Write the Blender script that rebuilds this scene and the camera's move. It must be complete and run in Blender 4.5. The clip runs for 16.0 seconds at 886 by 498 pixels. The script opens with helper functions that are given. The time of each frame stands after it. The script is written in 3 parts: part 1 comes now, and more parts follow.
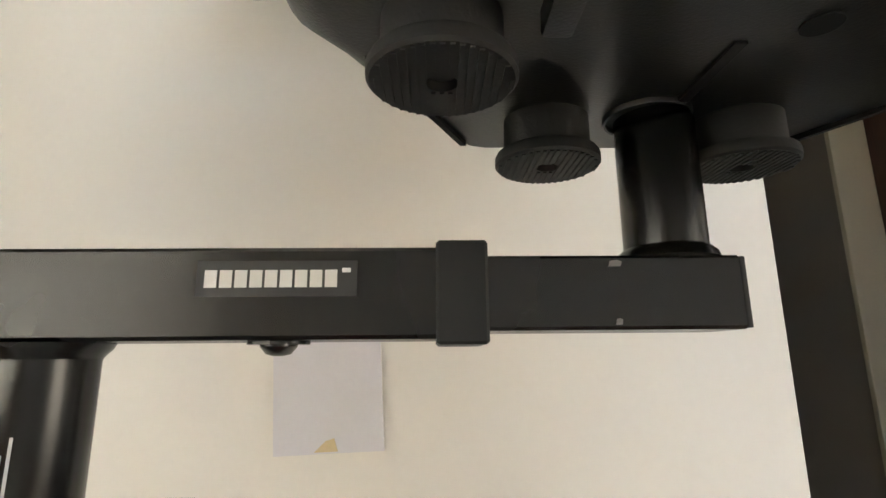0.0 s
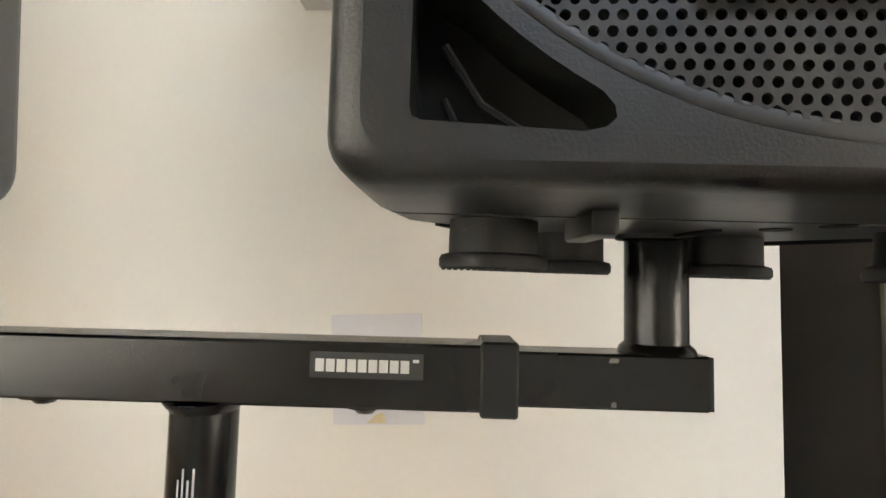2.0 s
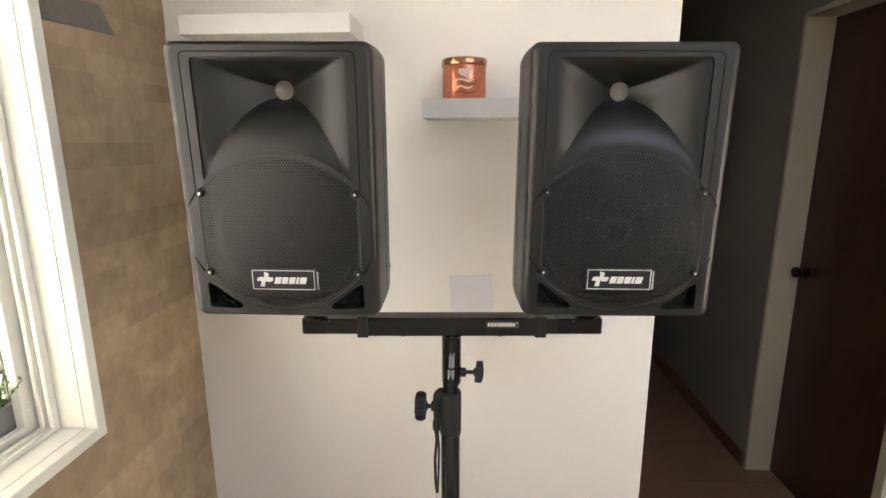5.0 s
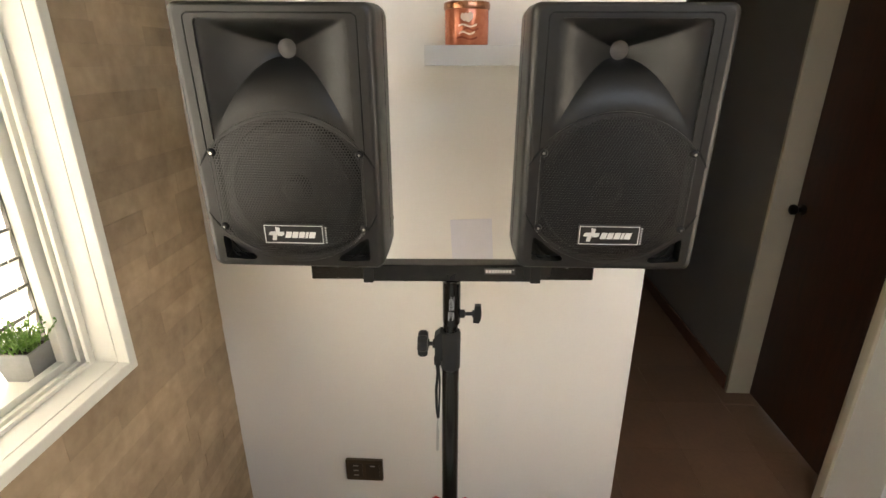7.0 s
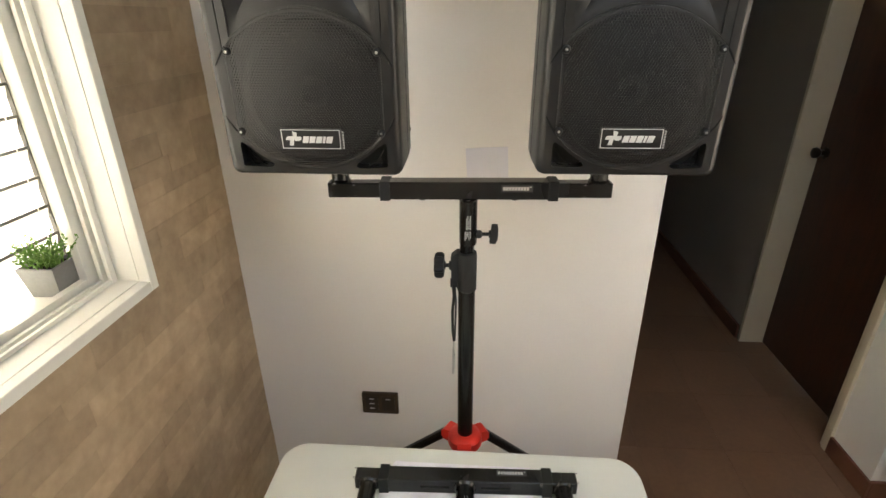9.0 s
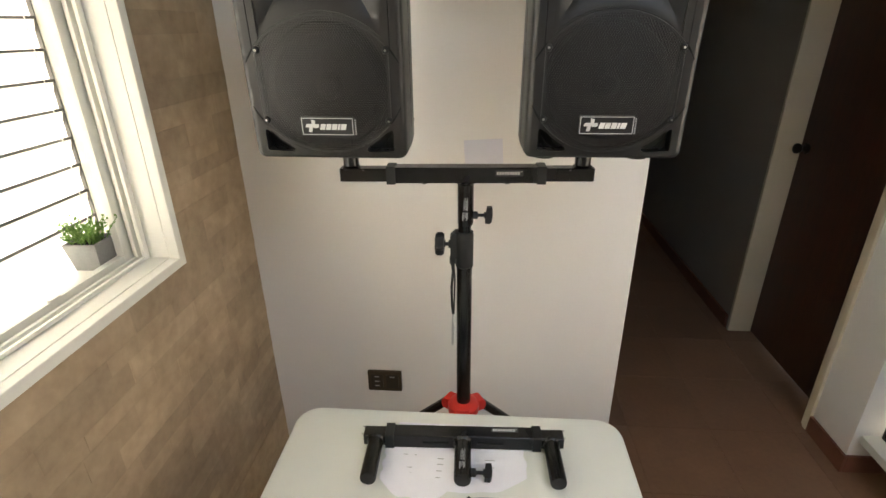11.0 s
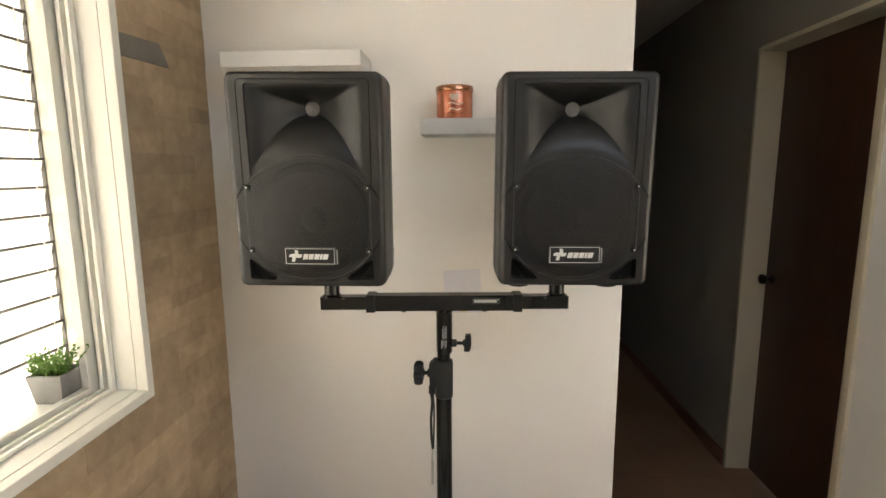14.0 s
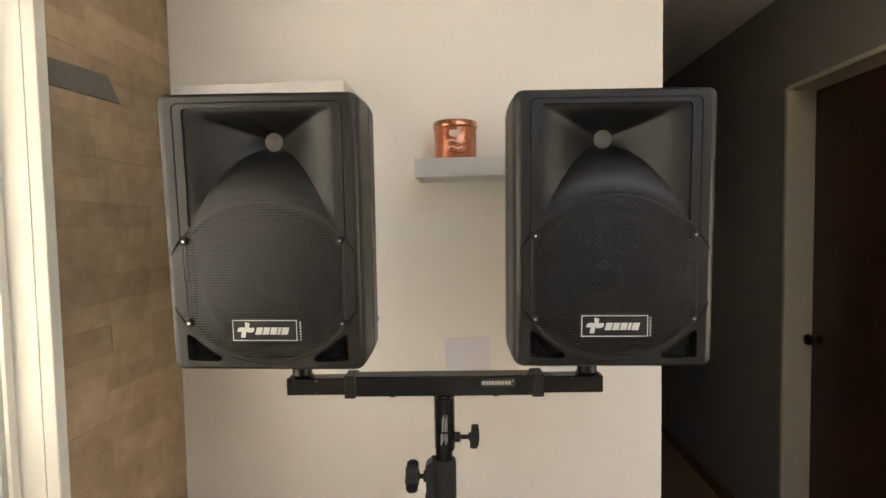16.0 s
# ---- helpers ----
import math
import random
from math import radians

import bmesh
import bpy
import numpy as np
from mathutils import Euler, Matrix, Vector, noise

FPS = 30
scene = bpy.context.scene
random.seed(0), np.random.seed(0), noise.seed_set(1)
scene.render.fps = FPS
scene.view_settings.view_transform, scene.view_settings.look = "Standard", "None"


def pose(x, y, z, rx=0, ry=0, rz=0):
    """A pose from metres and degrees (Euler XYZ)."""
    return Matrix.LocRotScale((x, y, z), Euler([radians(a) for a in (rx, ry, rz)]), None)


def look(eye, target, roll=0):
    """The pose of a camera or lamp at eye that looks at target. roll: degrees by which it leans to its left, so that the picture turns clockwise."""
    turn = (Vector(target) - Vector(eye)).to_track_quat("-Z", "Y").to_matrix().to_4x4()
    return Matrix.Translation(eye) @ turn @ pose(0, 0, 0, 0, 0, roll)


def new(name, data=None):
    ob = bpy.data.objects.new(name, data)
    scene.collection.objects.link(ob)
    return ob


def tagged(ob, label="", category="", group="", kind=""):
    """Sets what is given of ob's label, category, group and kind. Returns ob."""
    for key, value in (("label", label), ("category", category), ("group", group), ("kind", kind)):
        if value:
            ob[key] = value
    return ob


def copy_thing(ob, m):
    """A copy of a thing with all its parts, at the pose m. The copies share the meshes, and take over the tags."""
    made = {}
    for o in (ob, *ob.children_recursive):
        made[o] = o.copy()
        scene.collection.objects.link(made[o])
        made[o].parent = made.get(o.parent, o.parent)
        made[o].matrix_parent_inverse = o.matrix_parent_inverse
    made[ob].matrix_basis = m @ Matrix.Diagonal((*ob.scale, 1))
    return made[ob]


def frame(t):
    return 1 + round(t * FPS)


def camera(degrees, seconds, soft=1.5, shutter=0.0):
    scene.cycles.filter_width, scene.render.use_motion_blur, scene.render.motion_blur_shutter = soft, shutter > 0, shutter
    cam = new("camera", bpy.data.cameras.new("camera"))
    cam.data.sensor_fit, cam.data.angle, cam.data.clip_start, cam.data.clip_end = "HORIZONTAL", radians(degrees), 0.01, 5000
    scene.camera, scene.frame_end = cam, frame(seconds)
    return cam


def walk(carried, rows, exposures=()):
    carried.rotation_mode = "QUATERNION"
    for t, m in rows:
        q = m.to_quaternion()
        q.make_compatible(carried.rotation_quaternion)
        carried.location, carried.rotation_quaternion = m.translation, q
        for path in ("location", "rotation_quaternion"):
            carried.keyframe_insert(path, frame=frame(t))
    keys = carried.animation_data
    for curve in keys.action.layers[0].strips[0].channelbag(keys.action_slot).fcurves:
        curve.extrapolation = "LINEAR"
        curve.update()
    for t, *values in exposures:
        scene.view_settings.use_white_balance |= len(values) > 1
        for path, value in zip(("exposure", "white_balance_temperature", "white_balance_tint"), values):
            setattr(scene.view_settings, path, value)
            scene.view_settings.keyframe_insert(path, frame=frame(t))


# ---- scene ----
cam = camera(82.6, 16.0)
PATH = [
    (0, (0.226, -0.002, 1.192), (0.198, 1.953, 1.612), -0.5),
    (0.5, (0.216, 0.012, 1.172), (0.106, 1.9, 1.824), 1.2),
    (1, (0.222, 0.01, 1.182), (0.107, 1.857, 1.942), 1.7),
    (1.5, (0.22, 0.0, 1.213), (0.107, 1.91, 1.794), 1.7),
    (1.8, (0.22, -0.038, 1.239), (0.097, 1.931, 1.568), 1.5),
    (2, (0.217, -0.083, 1.268), (0.084, 1.908, 1.405), 1.4),
    (2.2, (0.209, -0.131, 1.3), (0.034, 1.86, 1.25), 1.0),
    (2.5, (0.182, -0.206, 1.338), (-0.024, 1.777, 1.172), 1.1),
    (3, (0.129, -0.35, 1.403), (-0.041, 1.635, 1.217), 0.4),
    (3.5, (0.103, -0.478, 1.453), (0.015, 1.506, 1.221), -0.4),
    (6, (0.091, -0.752, 1.612), (-0.013, 1.169, 1.064), -0.1),
    (6.5, (0.094, -0.75, 1.625), (-0.012, 1.151, 1.01), -0.1),
    (7, (0.098, -0.742, 1.622), (-0.008, 1.125, 0.914), -0.1),
    (7.5, (0.095, -0.74, 1.615), (-0.008, 1.087, 0.809), -0.2),
    (8, (0.095, -0.74, 1.6), (-0.019, 1.053, 0.721), -0.3),
    (8.5, (0.093, -0.755, 1.575), (-0.042, 1.033, 0.689), -0.6),
    (9, (0.086, -0.776, 1.526), (-0.057, 1.041, 0.703), -0.6),
    (11.5, (0.107, -0.92, 1.522), (-0.042, 0.906, 0.718), -0.7),
    (12, (0.117, -0.923, 1.512), (0.012, 0.928, 0.76), -0.1),
    (12.5, (0.123, -0.934, 1.501), (0.035, 0.95, 0.834), 0.1),
    (13, (0.12, -0.947, 1.51), (0.034, 0.951, 0.885), -0.5),
    (13.5, (0.117, -0.955, 1.518), (0.03, 0.979, 1.015), -0.5),
    (14, (0.113, -0.927, 1.518), (0.021, 1.047, 1.208), -0.4),
    (14.5, (0.108, -0.843, 1.505), (0.025, 1.144, 1.288), -0.1),
    (15, (0.116, -0.772, 1.505), (0.012, 1.218, 1.336), -0.3),
    (15.5, (0.118, -0.729, 1.504), (0.0, 1.263, 1.373), -1.0),
    (16, (0.118, -0.698, 1.506), (0.0, 1.296, 1.408), -1.0),
]
EXPOSURES = [(0.0, 2.95, 7000, 9), (2.5, 3.05, 6900, 9), (3.0, 3.18, 6200, 10), (3.6, 3.18, 6100, 10), (6.0, 2.78, 7500, 13), (9.0, 2.74, 7250, 11), (11.5, 2.62, 7150, 11), (16.0, 2.52, 7550, 13)]
walk(cam, [(t, look(eye, target, roll)) for t, eye, target, roll in PATH], EXPOSURES)

# ---- world, sun and exposure ----
world = bpy.data.worlds.new("world")
scene.world = world
world.use_nodes = True
_nt = world.node_tree
_sky = _nt.nodes.new("ShaderNodeTexSky")
_sky.sky_type, _sky.sun_disc = "NISHITA", False
_sky.sun_elevation, _sky.sun_rotation = radians(42), radians(-100)
_nt.links.new(_sky.outputs["Color"], _nt.nodes["Background"].inputs["Color"])
_nt.nodes["Background"].inputs["Strength"].default_value = 0.15
sun = new("sun", bpy.data.lights.new("sun", "SUN"))
sun.data.energy, sun.data.angle, sun.data.color = 5.0, radians(0.5), (1.0, 0.95, 0.87)
sun.matrix_world = look((-6, -1.6, 6.2), (-0.8, -0.6, 1.5))

# added overhead fill: sky-coloured lamp in an unseen ceiling opening above and behind the camera
overhead_fill = new("overhead_fill", bpy.data.lights.new("overhead_fill", "AREA"))
overhead_fill.data.shape, overhead_fill.data.size, overhead_fill.data.size_y = "RECTANGLE", 1.38, 1.18
overhead_fill.data.energy, overhead_fill.data.color = 1.7, (0.95, 0.98, 1.0)
overhead_fill.matrix_world = pose(1.05, -1.40, 2.50)


# ---- materials ----
def mat(name, color, rough=0.5, metal=0.0, vary=0.12, scale=14.0, fine=160.0, bump=0.15, dist=0.001,
        second=None, translucent=0.0, random=0.0, spec=0.5, grain=None, gloss=0.07, world=False):
    """A surface with broad and fine variation of colour and gloss, and a fine relief."""
    m = bpy.data.materials.new(name)
    m.use_nodes = True
    nt = m.node_tree
    n, l = nt.nodes, nt.links
    bsdf = n["Principled BSDF"]
    co = n.new("ShaderNodeTexCoord")
    src = n.new("ShaderNodeNewGeometry").outputs["Position"] if world else co.outputs["Object"]
    if grain:
        mp = n.new("ShaderNodeMapping")
        mp.inputs["Scale"].default_value = grain
        l.new(src, mp.inputs["Vector"])
        src = mp.outputs["Vector"]
    big, small = n.new("ShaderNodeTexNoise"), n.new("ShaderNodeTexNoise")
    for t, s, d in ((big, scale, 4.0), (small, fine, 6.0)):
        t.inputs["Scale"].default_value, t.inputs["Detail"].default_value = s, d
        l.new(src, t.inputs["Vector"])
    mix = n.new("ShaderNodeMix")
    mix.data_type = "RGBA"
    lo = second or tuple(c * (1 - vary) for c in color)
    hi = color if second else tuple(min(1, c * (1 + vary)) for c in color)
    mix.inputs["A"].default_value, mix.inputs["B"].default_value = (*lo, 1), (*hi, 1)
    add = n.new("ShaderNodeMath")
    add.operation = "MULTIPLY_ADD"
    add.inputs[1].default_value = 0.6
    half = n.new("ShaderNodeMath")
    half.operation = "MULTIPLY"
    half.inputs[1].default_value = 0.4
    l.new(small.outputs["Fac"], half.inputs[0])
    l.new(big.outputs["Fac"], add.inputs[0])
    l.new(half.outputs[0], add.inputs[2])
    ramp = n.new("ShaderNodeMapRange")
    ramp.inputs["From Min"].default_value, ramp.inputs["From Max"].default_value = 0.3, 0.7
    l.new(add.outputs[0], ramp.inputs["Value"])
    l.new(ramp.outputs["Result"], mix.inputs["Factor"])
    out = mix.outputs["Result"]
    if random:
        info = n.new("ShaderNodeObjectInfo")
        hsv = n.new("ShaderNodeHueSaturation")
        mr = n.new("ShaderNodeMapRange")
        mr.inputs["To Min"].default_value, mr.inputs["To Max"].default_value = 1 - random, 1 + random
        l.new(info.outputs["Random"], mr.inputs["Value"])
        l.new(mr.outputs["Result"], hsv.inputs["Value"])
        l.new(out, hsv.inputs["Color"])
        out = hsv.outputs["Color"]
    l.new(out, bsdf.inputs["Base Color"])
    rr = n.new("ShaderNodeMapRange")
    rr.inputs["To Min"].default_value, rr.inputs["To Max"].default_value = max(0.02, rough - gloss), min(1, rough + gloss)
    l.new(big.outputs["Fac"], rr.inputs["Value"])
    l.new(rr.outputs["Result"], bsdf.inputs["Roughness"])
    bsdf.inputs["Metallic"].default_value = metal
    bsdf.inputs["Specular IOR Level"].default_value = spec
    if bump:
        b = n.new("ShaderNodeBump")
        b.inputs["Strength"].default_value, b.inputs["Distance"].default_value = bump, dist
        l.new(small.outputs["Fac"], b.inputs["Height"])
        l.new(b.outputs["Normal"], bsdf.inputs["Normal"])
    if translucent:
        tr = n.new("ShaderNodeBsdfTranslucent")
        l.new(out, tr.inputs["Color"])
        ms = n.new("ShaderNodeMixShader")
        ms.inputs["Fac"].default_value = translucent
        l.new(bsdf.outputs[0], ms.inputs[1])
        l.new(tr.outputs[0], ms.inputs[2])
        l.new(ms.outputs[0], n["Material Output"].inputs["Surface"])
    return m


PLASTER = mat("plaster", (0.78, 0.76, 0.72), 0.85, vary=0.025, scale=2.2, fine=120, bump=0.12, dist=0.002)
PLASTER_SHADED = mat("shaded_plaster", (0.26, 0.235, 0.205), 0.8, vary=0.04, scale=2.5, fine=120, bump=0.12, dist=0.002)
CEILING = mat("ceiling_paint", (0.8, 0.79, 0.76), 0.9, vary=0.02, scale=2, fine=90)
STONE = mat("stone_veneer", (0.46, 0.345, 0.222), 0.75, second=(0.275, 0.198, 0.122), scale=9, fine=38, bump=0.4, dist=0.003, random=0.13, world=True)
STONE_GREY = mat("grey_stone", (0.19, 0.17, 0.145), 0.7, second=(0.13, 0.118, 0.1), scale=14, fine=90, bump=0.5, dist=0.004)
GROUT = mat("mortar", (0.35, 0.26, 0.17), 0.9, vary=0.15, scale=20, fine=140)
FLOOR_TILE = mat("brown_floor_tile", (0.24, 0.132, 0.074), 0.4, second=(0.18, 0.098, 0.055), scale=5, fine=60, bump=0.05, random=0.05, world=True)
FLOOR_GROUT = mat("floor_joint", (0.19, 0.106, 0.06), 0.9, vary=0.15)
BASE_TILE = mat("baseboard_tile", (0.17, 0.065, 0.038), 0.4, vary=0.15, scale=8)
SHELF = mat("shelf_lacquer", (0.64, 0.63, 0.61), 0.5, vary=0.03, scale=5, fine=200, bump=0.04)
TRIM = mat("white_paint", (0.72, 0.71, 0.645), 0.4, vary=0.03, scale=5, fine=200, bump=0.05)
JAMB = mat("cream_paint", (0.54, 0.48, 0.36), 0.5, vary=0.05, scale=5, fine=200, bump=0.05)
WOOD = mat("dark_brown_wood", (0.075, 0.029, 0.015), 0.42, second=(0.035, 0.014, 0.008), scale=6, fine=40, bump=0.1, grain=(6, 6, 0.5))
BLIND = mat("blind_slat", (0.85, 0.84, 0.8), 0.6, vary=0.02, scale=6, bump=0, translucent=0.8)
SLAT_SHADE = mat("slat_shade", (0.10, 0.095, 0.085), 0.6, vary=0.05, bump=0)
SPEAKER = mat("textured_black_plastic", (0.0075, 0.0075, 0.0072), 0.37, vary=0.2, scale=20, fine=900, bump=0.35, dist=0.0005, spec=0.5)
HORN = mat("matte_black_plastic", (0.0095, 0.0095, 0.009), 0.42, vary=0.12, scale=20, fine=900, bump=0.12, dist=0.0003, spec=0.42)
GRILLE = mat("black_perforated_steel", (0.0070, 0.0070, 0.0070), 0.42, metal=0.0, vary=0.12, scale=12, fine=500, bump=0, spec=0.6, gloss=0.02)
LIP_GLINT = mat("glint_steel", (0.09, 0.09, 0.088), 0.35, metal=0.5, vary=0.2, scale=80, bump=0.05)
SHADE_BLACK = mat("shade_black", (0.002, 0.002, 0.002), 0.9, vary=0.2, bump=0)
CONE = mat("paper_cone", (0.004, 0.004, 0.004), 0.7, vary=0.2, bump=0.1)
RUBBER = mat("rubber", (0.010, 0.0097, 0.0094), 0.65, vary=0.2, scale=40, fine=600, bump=0.3, dist=0.0005)
POWDER = mat("black_powder_coat", (0.0035, 0.0035, 0.0035), 0.27, vary=0.08, scale=9, fine=500, bump=0.0, gloss=0.015)
SLEEVE = mat("black_nylon", (0.009, 0.010, 0.0105), 0.46, vary=0.15, scale=25, fine=700, bump=0.1, dist=0.0003, spec=0.4)
WHITE_INK = mat("white_print", (0.56, 0.56, 0.55), 0.5, vary=0.04, bump=0)
GREY_INK = mat("grey_print", (0.42, 0.42, 0.42), 0.5, vary=0.1, bump=0)
CHIP = mat("bare_steel_chip", (0.13, 0.13, 0.13), 0.5, vary=0.2, bump=0)
LABEL = mat("label_film", (0.025, 0.026, 0.027), 0.5, vary=0.1, bump=0)
BADGE = mat("badge_black", (0.01, 0.01, 0.01), 0.35, vary=0.1, bump=0)
STEEL = mat("zinc_steel", (0.55, 0.55, 0.53), 0.3, metal=1.0, vary=0.1, scale=60, bump=0.05)
DIAPHRAGM = mat("grey_diaphragm", (0.15, 0.145, 0.135), 0.45, vary=0.1, scale=120, bump=0.1)
RED = mat("red_plastic", (0.62, 0.022, 0.012), 0.4, vary=0.1, scale=25, bump=0.05)
TABLE = mat("white_moulded_plastic", (0.75, 0.775, 0.72), 0.45, vary=0.025, scale=6, fine=700, bump=0.15, dist=0.0004)
PRINTED = mat("printed_paper", (0.86, 0.86, 0.90), 0.9, vary=0.03, scale=20, fine=300, bump=0.1)
PAPER = mat("paper", (0.67, 0.67, 0.72), 0.9, vary=0.03, scale=20, fine=300, bump=0.1)
PAPER_STAIN = mat("yellowed_paper", (0.62, 0.52, 0.33), 0.9, vary=0.08, scale=40, bump=0.1)
PLATE = mat("bronze_plate", (0.085, 0.065, 0.042), 0.4, metal=0.5, vary=0.15, scale=30, bump=0.05)
PLATE_DARK = mat("bronze_module", (0.05, 0.038, 0.026), 0.35, metal=0.3, vary=0.1, bump=0)
COPPER = mat("copper_lid", (0.42, 0.19, 0.11), 0.2, metal=1.0, vary=0.15, scale=50, fine=300, bump=0.1)
JAR_DARK = mat("copper_shade", (0.30, 0.075, 0.04), 0.2, metal=0.3, vary=0.2, scale=60, bump=0.1)
JAR = mat("copper_glaze", (0.62, 0.22, 0.12), 0.16, metal=0.35, second=(0.44, 0.12, 0.06), scale=45, fine=160, bump=0.2)
JAR_LABEL = mat("pale_jar_print", (0.72, 0.56, 0.46), 0.4, vary=0.1, scale=60, bump=0)
POT = mat("grey_ceramic", (0.20, 0.20, 0.195), 0.5, vary=0.12, scale=25, bump=0.1)
SOIL = mat("soil", (0.03, 0.022, 0.015), 0.95, vary=0.4, scale=90, fine=300, bump=0.8, dist=0.004)
LEAF = mat("succulent_leaf", (0.16, 0.30, 0.05), 0.5, second=(0.09, 0.20, 0.035), scale=40, bump=0.05, translucent=0.3, random=0.1)
SCREEN = mat("screen", (0.006, 0.006, 0.007), 0.12, vary=0.05, bump=0)
DOORKNOB = mat("dark_bronze", (0.045, 0.035, 0.028), 0.35, metal=0.8, vary=0.1)


# ---- mesh helpers ----
def empty(name, m=None, **tags):
    ob = new(name)
    ob.empty_display_size = 0.05
    if m is not None:
        ob.matrix_world = m
    return tagged(ob, **tags)


def part(name, bm, material, parent=None, label="", smooth=False):
    """Links a bmesh as one mesh object under a thing or a part."""
    me = bpy.data.meshes.new(name)
    bmesh.ops.recalc_face_normals(bm, faces=bm.faces[:])
    bm.to_mesh(me)
    bm.free()
    return mesh_part(name, me, material, parent, label, smooth)


def mesh_part(name, me, material, parent=None, label="", smooth=False):
    if not me.materials:
        me.materials.append(material)
    if smooth:
        me.shade_smooth()
        me.set_sharp_from_angle(angle=radians(38))
    ob = new(name, me)
    if parent is not None:
        ob.parent = parent
    return tagged(ob, label=label)


def box(x0, x1, y0, y1, z0, z1, bevel=0.0, seg=2, bm=None):
    own = bmesh.new()
    bmesh.ops.create_cube(own, size=1.0)
    for v in own.verts:
        v.co = Vector(((x0 + x1) / 2 + v.co.x * (x1 - x0), (y0 + y1) / 2 + v.co.y * (y1 - y0), (z0 + z1) / 2 + v.co.z * (z1 - z0)))
    if bevel:
        bmesh.ops.bevel(own, geom=own.edges[:], offset=bevel, segments=seg, affect="EDGES", profile=0.5)
    if bm is None:
        return own
    return merge(bm, own)


def merge(bm, other):
    me = bpy.data.meshes.new("tmp")
    other.to_mesh(me)
    other.free()
    bm.from_mesh(me)
    bpy.data.meshes.remove(me)
    return bm


def lathe(profile, seg=32, axis="z", at=(0, 0, 0), bm=None):
    """A turned body from (radius, height) pairs; ends are closed."""
    bm = bm or bmesh.new()
    rings = []
    for r, h in profile:
        ring = []
        for i in range(seg):
            a = 2 * math.pi * i / seg
            p = {"z": (r * math.cos(a), r * math.sin(a), h), "x": (h, r * math.cos(a), r * math.sin(a)),
                 "y": (r * math.cos(a), h, r * math.sin(a))}[axis]
            ring.append(bm.verts.new(Vector(p) + Vector(at)))
        rings.append(ring)
    for a, b in zip(rings, rings[1:]):
        for i in range(seg):
            bm.faces.new((a[i], a[(i + 1) % seg], b[(i + 1) % seg], b[i]))
    bm.faces.new(rings[0])
    bm.faces.new(rings[-1])
    return bm


def tube(points, radius, seg=8, bm=None):
    """A round rod along points, with closed ends."""
    bm = bm or bmesh.new()
    pts = [Vector(p) for p in points]
    rings = []
    for i, p in enumerate(pts):
        d = (pts[min(i + 1, len(pts) - 1)] - pts[max(i - 1, 0)]).normalized()
        side = d.orthogonal().normalized()
        if rings:
            side = (last - d * last.dot(d)).normalized()
        last = side
        up = d.cross(side)
        r = radius[i] if isinstance(radius, (list, tuple)) else radius
        rings.append([bm.verts.new(p + r * (math.cos(2 * math.pi * k / seg) * side + math.sin(2 * math.pi * k / seg) * up)) for k in range(seg)])
    for a, b in zip(rings, rings[1:]):
        for i in range(seg):
            bm.faces.new((a[i], a[(i + 1) % seg], b[(i + 1) % seg], b[i]))
    bm.faces.new(rings[0])
    bm.faces.new(rings[-1])
    return bm


def round_rect(hw, z0, z1, r, n=7):
    """A rounded rectangle as (u, z) points, counter-clockwise from the lower right."""
    pts = []
    for cx, cz, a0 in ((hw - r, z0 + r, -90), (hw - r, z1 - r, 0), (-hw + r, z1 - r, 90), (-hw + r, z0 + r, 180)):
        for i in range(n):
            a = radians(a0 + 90 * i / (n - 1))
            pts.append((cx + r * math.cos(a), cz + r * math.sin(a)))
    return pts


def loft(loops, bm=None, cap_first=False, cap_last=False):
    """Joins closed loops of equal length by quads."""
    bm = bm or bmesh.new()
    rings = [[bm.verts.new(p) for p in loop] for loop in loops]
    n = len(rings[0])
    for a, b in zip(rings, rings[1:]):
        for i in range(n):
            bm.faces.new((a[i], a[(i + 1) % n], b[(i + 1) % n], b[i]))
    if cap_first:
        bm.faces.new(rings[0])
    if cap_last:
        bm.faces.new(rings[-1])
    return bm


def plate(points, y0, y1, bm=None):
    """A flat plate with the outline (x, z), from depth y0 to y1."""
    return loft([[(x, y0, z) for x, z in points], [(x, y1, z) for x, z in points]], bm, True, True)


def structure(name, bm, material, label=""):
    return tagged(part(name, bm, material, None, label), kind="structure")


# ---- walls, floor, ceiling ----
WALL_Y, WEST_X, EAST_X, END_X, TOP = 0.517, -0.618, 1.443, 0.563, 2.45
WIN_Y0, WIN_Y1, WIN_Z0, WIN_Z1 = -1.75, 0.121, 1.028, 2.15
OUT_Y0, OUT_Y1, MID_X = -1.83, 0.190, -0.734  # the reveal is wider outside the sliding frame

structure("wall_north", box(-0.88, END_X, WALL_Y, 0.66, 0, TOP), PLASTER, "plain off-white plaster wall behind the loudspeakers")
structure("wall_corridor_west", box(0.43, END_X - 0.002, 0.66, 4.6, 0, TOP), PLASTER_SHADED, "plastered inner wall of the dark corridor")
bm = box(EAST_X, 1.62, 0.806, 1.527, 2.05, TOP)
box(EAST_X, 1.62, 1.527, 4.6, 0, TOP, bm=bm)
structure("wall_corridor_east", bm, PLASTER_SHADED, "beige plastered corridor wall with a door recess")
bm = box(EAST_X, 1.62, 0.58, 0.806, 0, TOP)
box(1.62, 2.7, 0.58, 0.72, 0, TOP, bm=bm)
structure("wall_alcove", bm, PLASTER, "off-white plaster wall beside the corridor")
structure("wall_corridor_end", box(0.43, 1.62, 4.6, 4.7, 0, TOP), PLASTER_SHADED, "plain wall that closes the corridor")
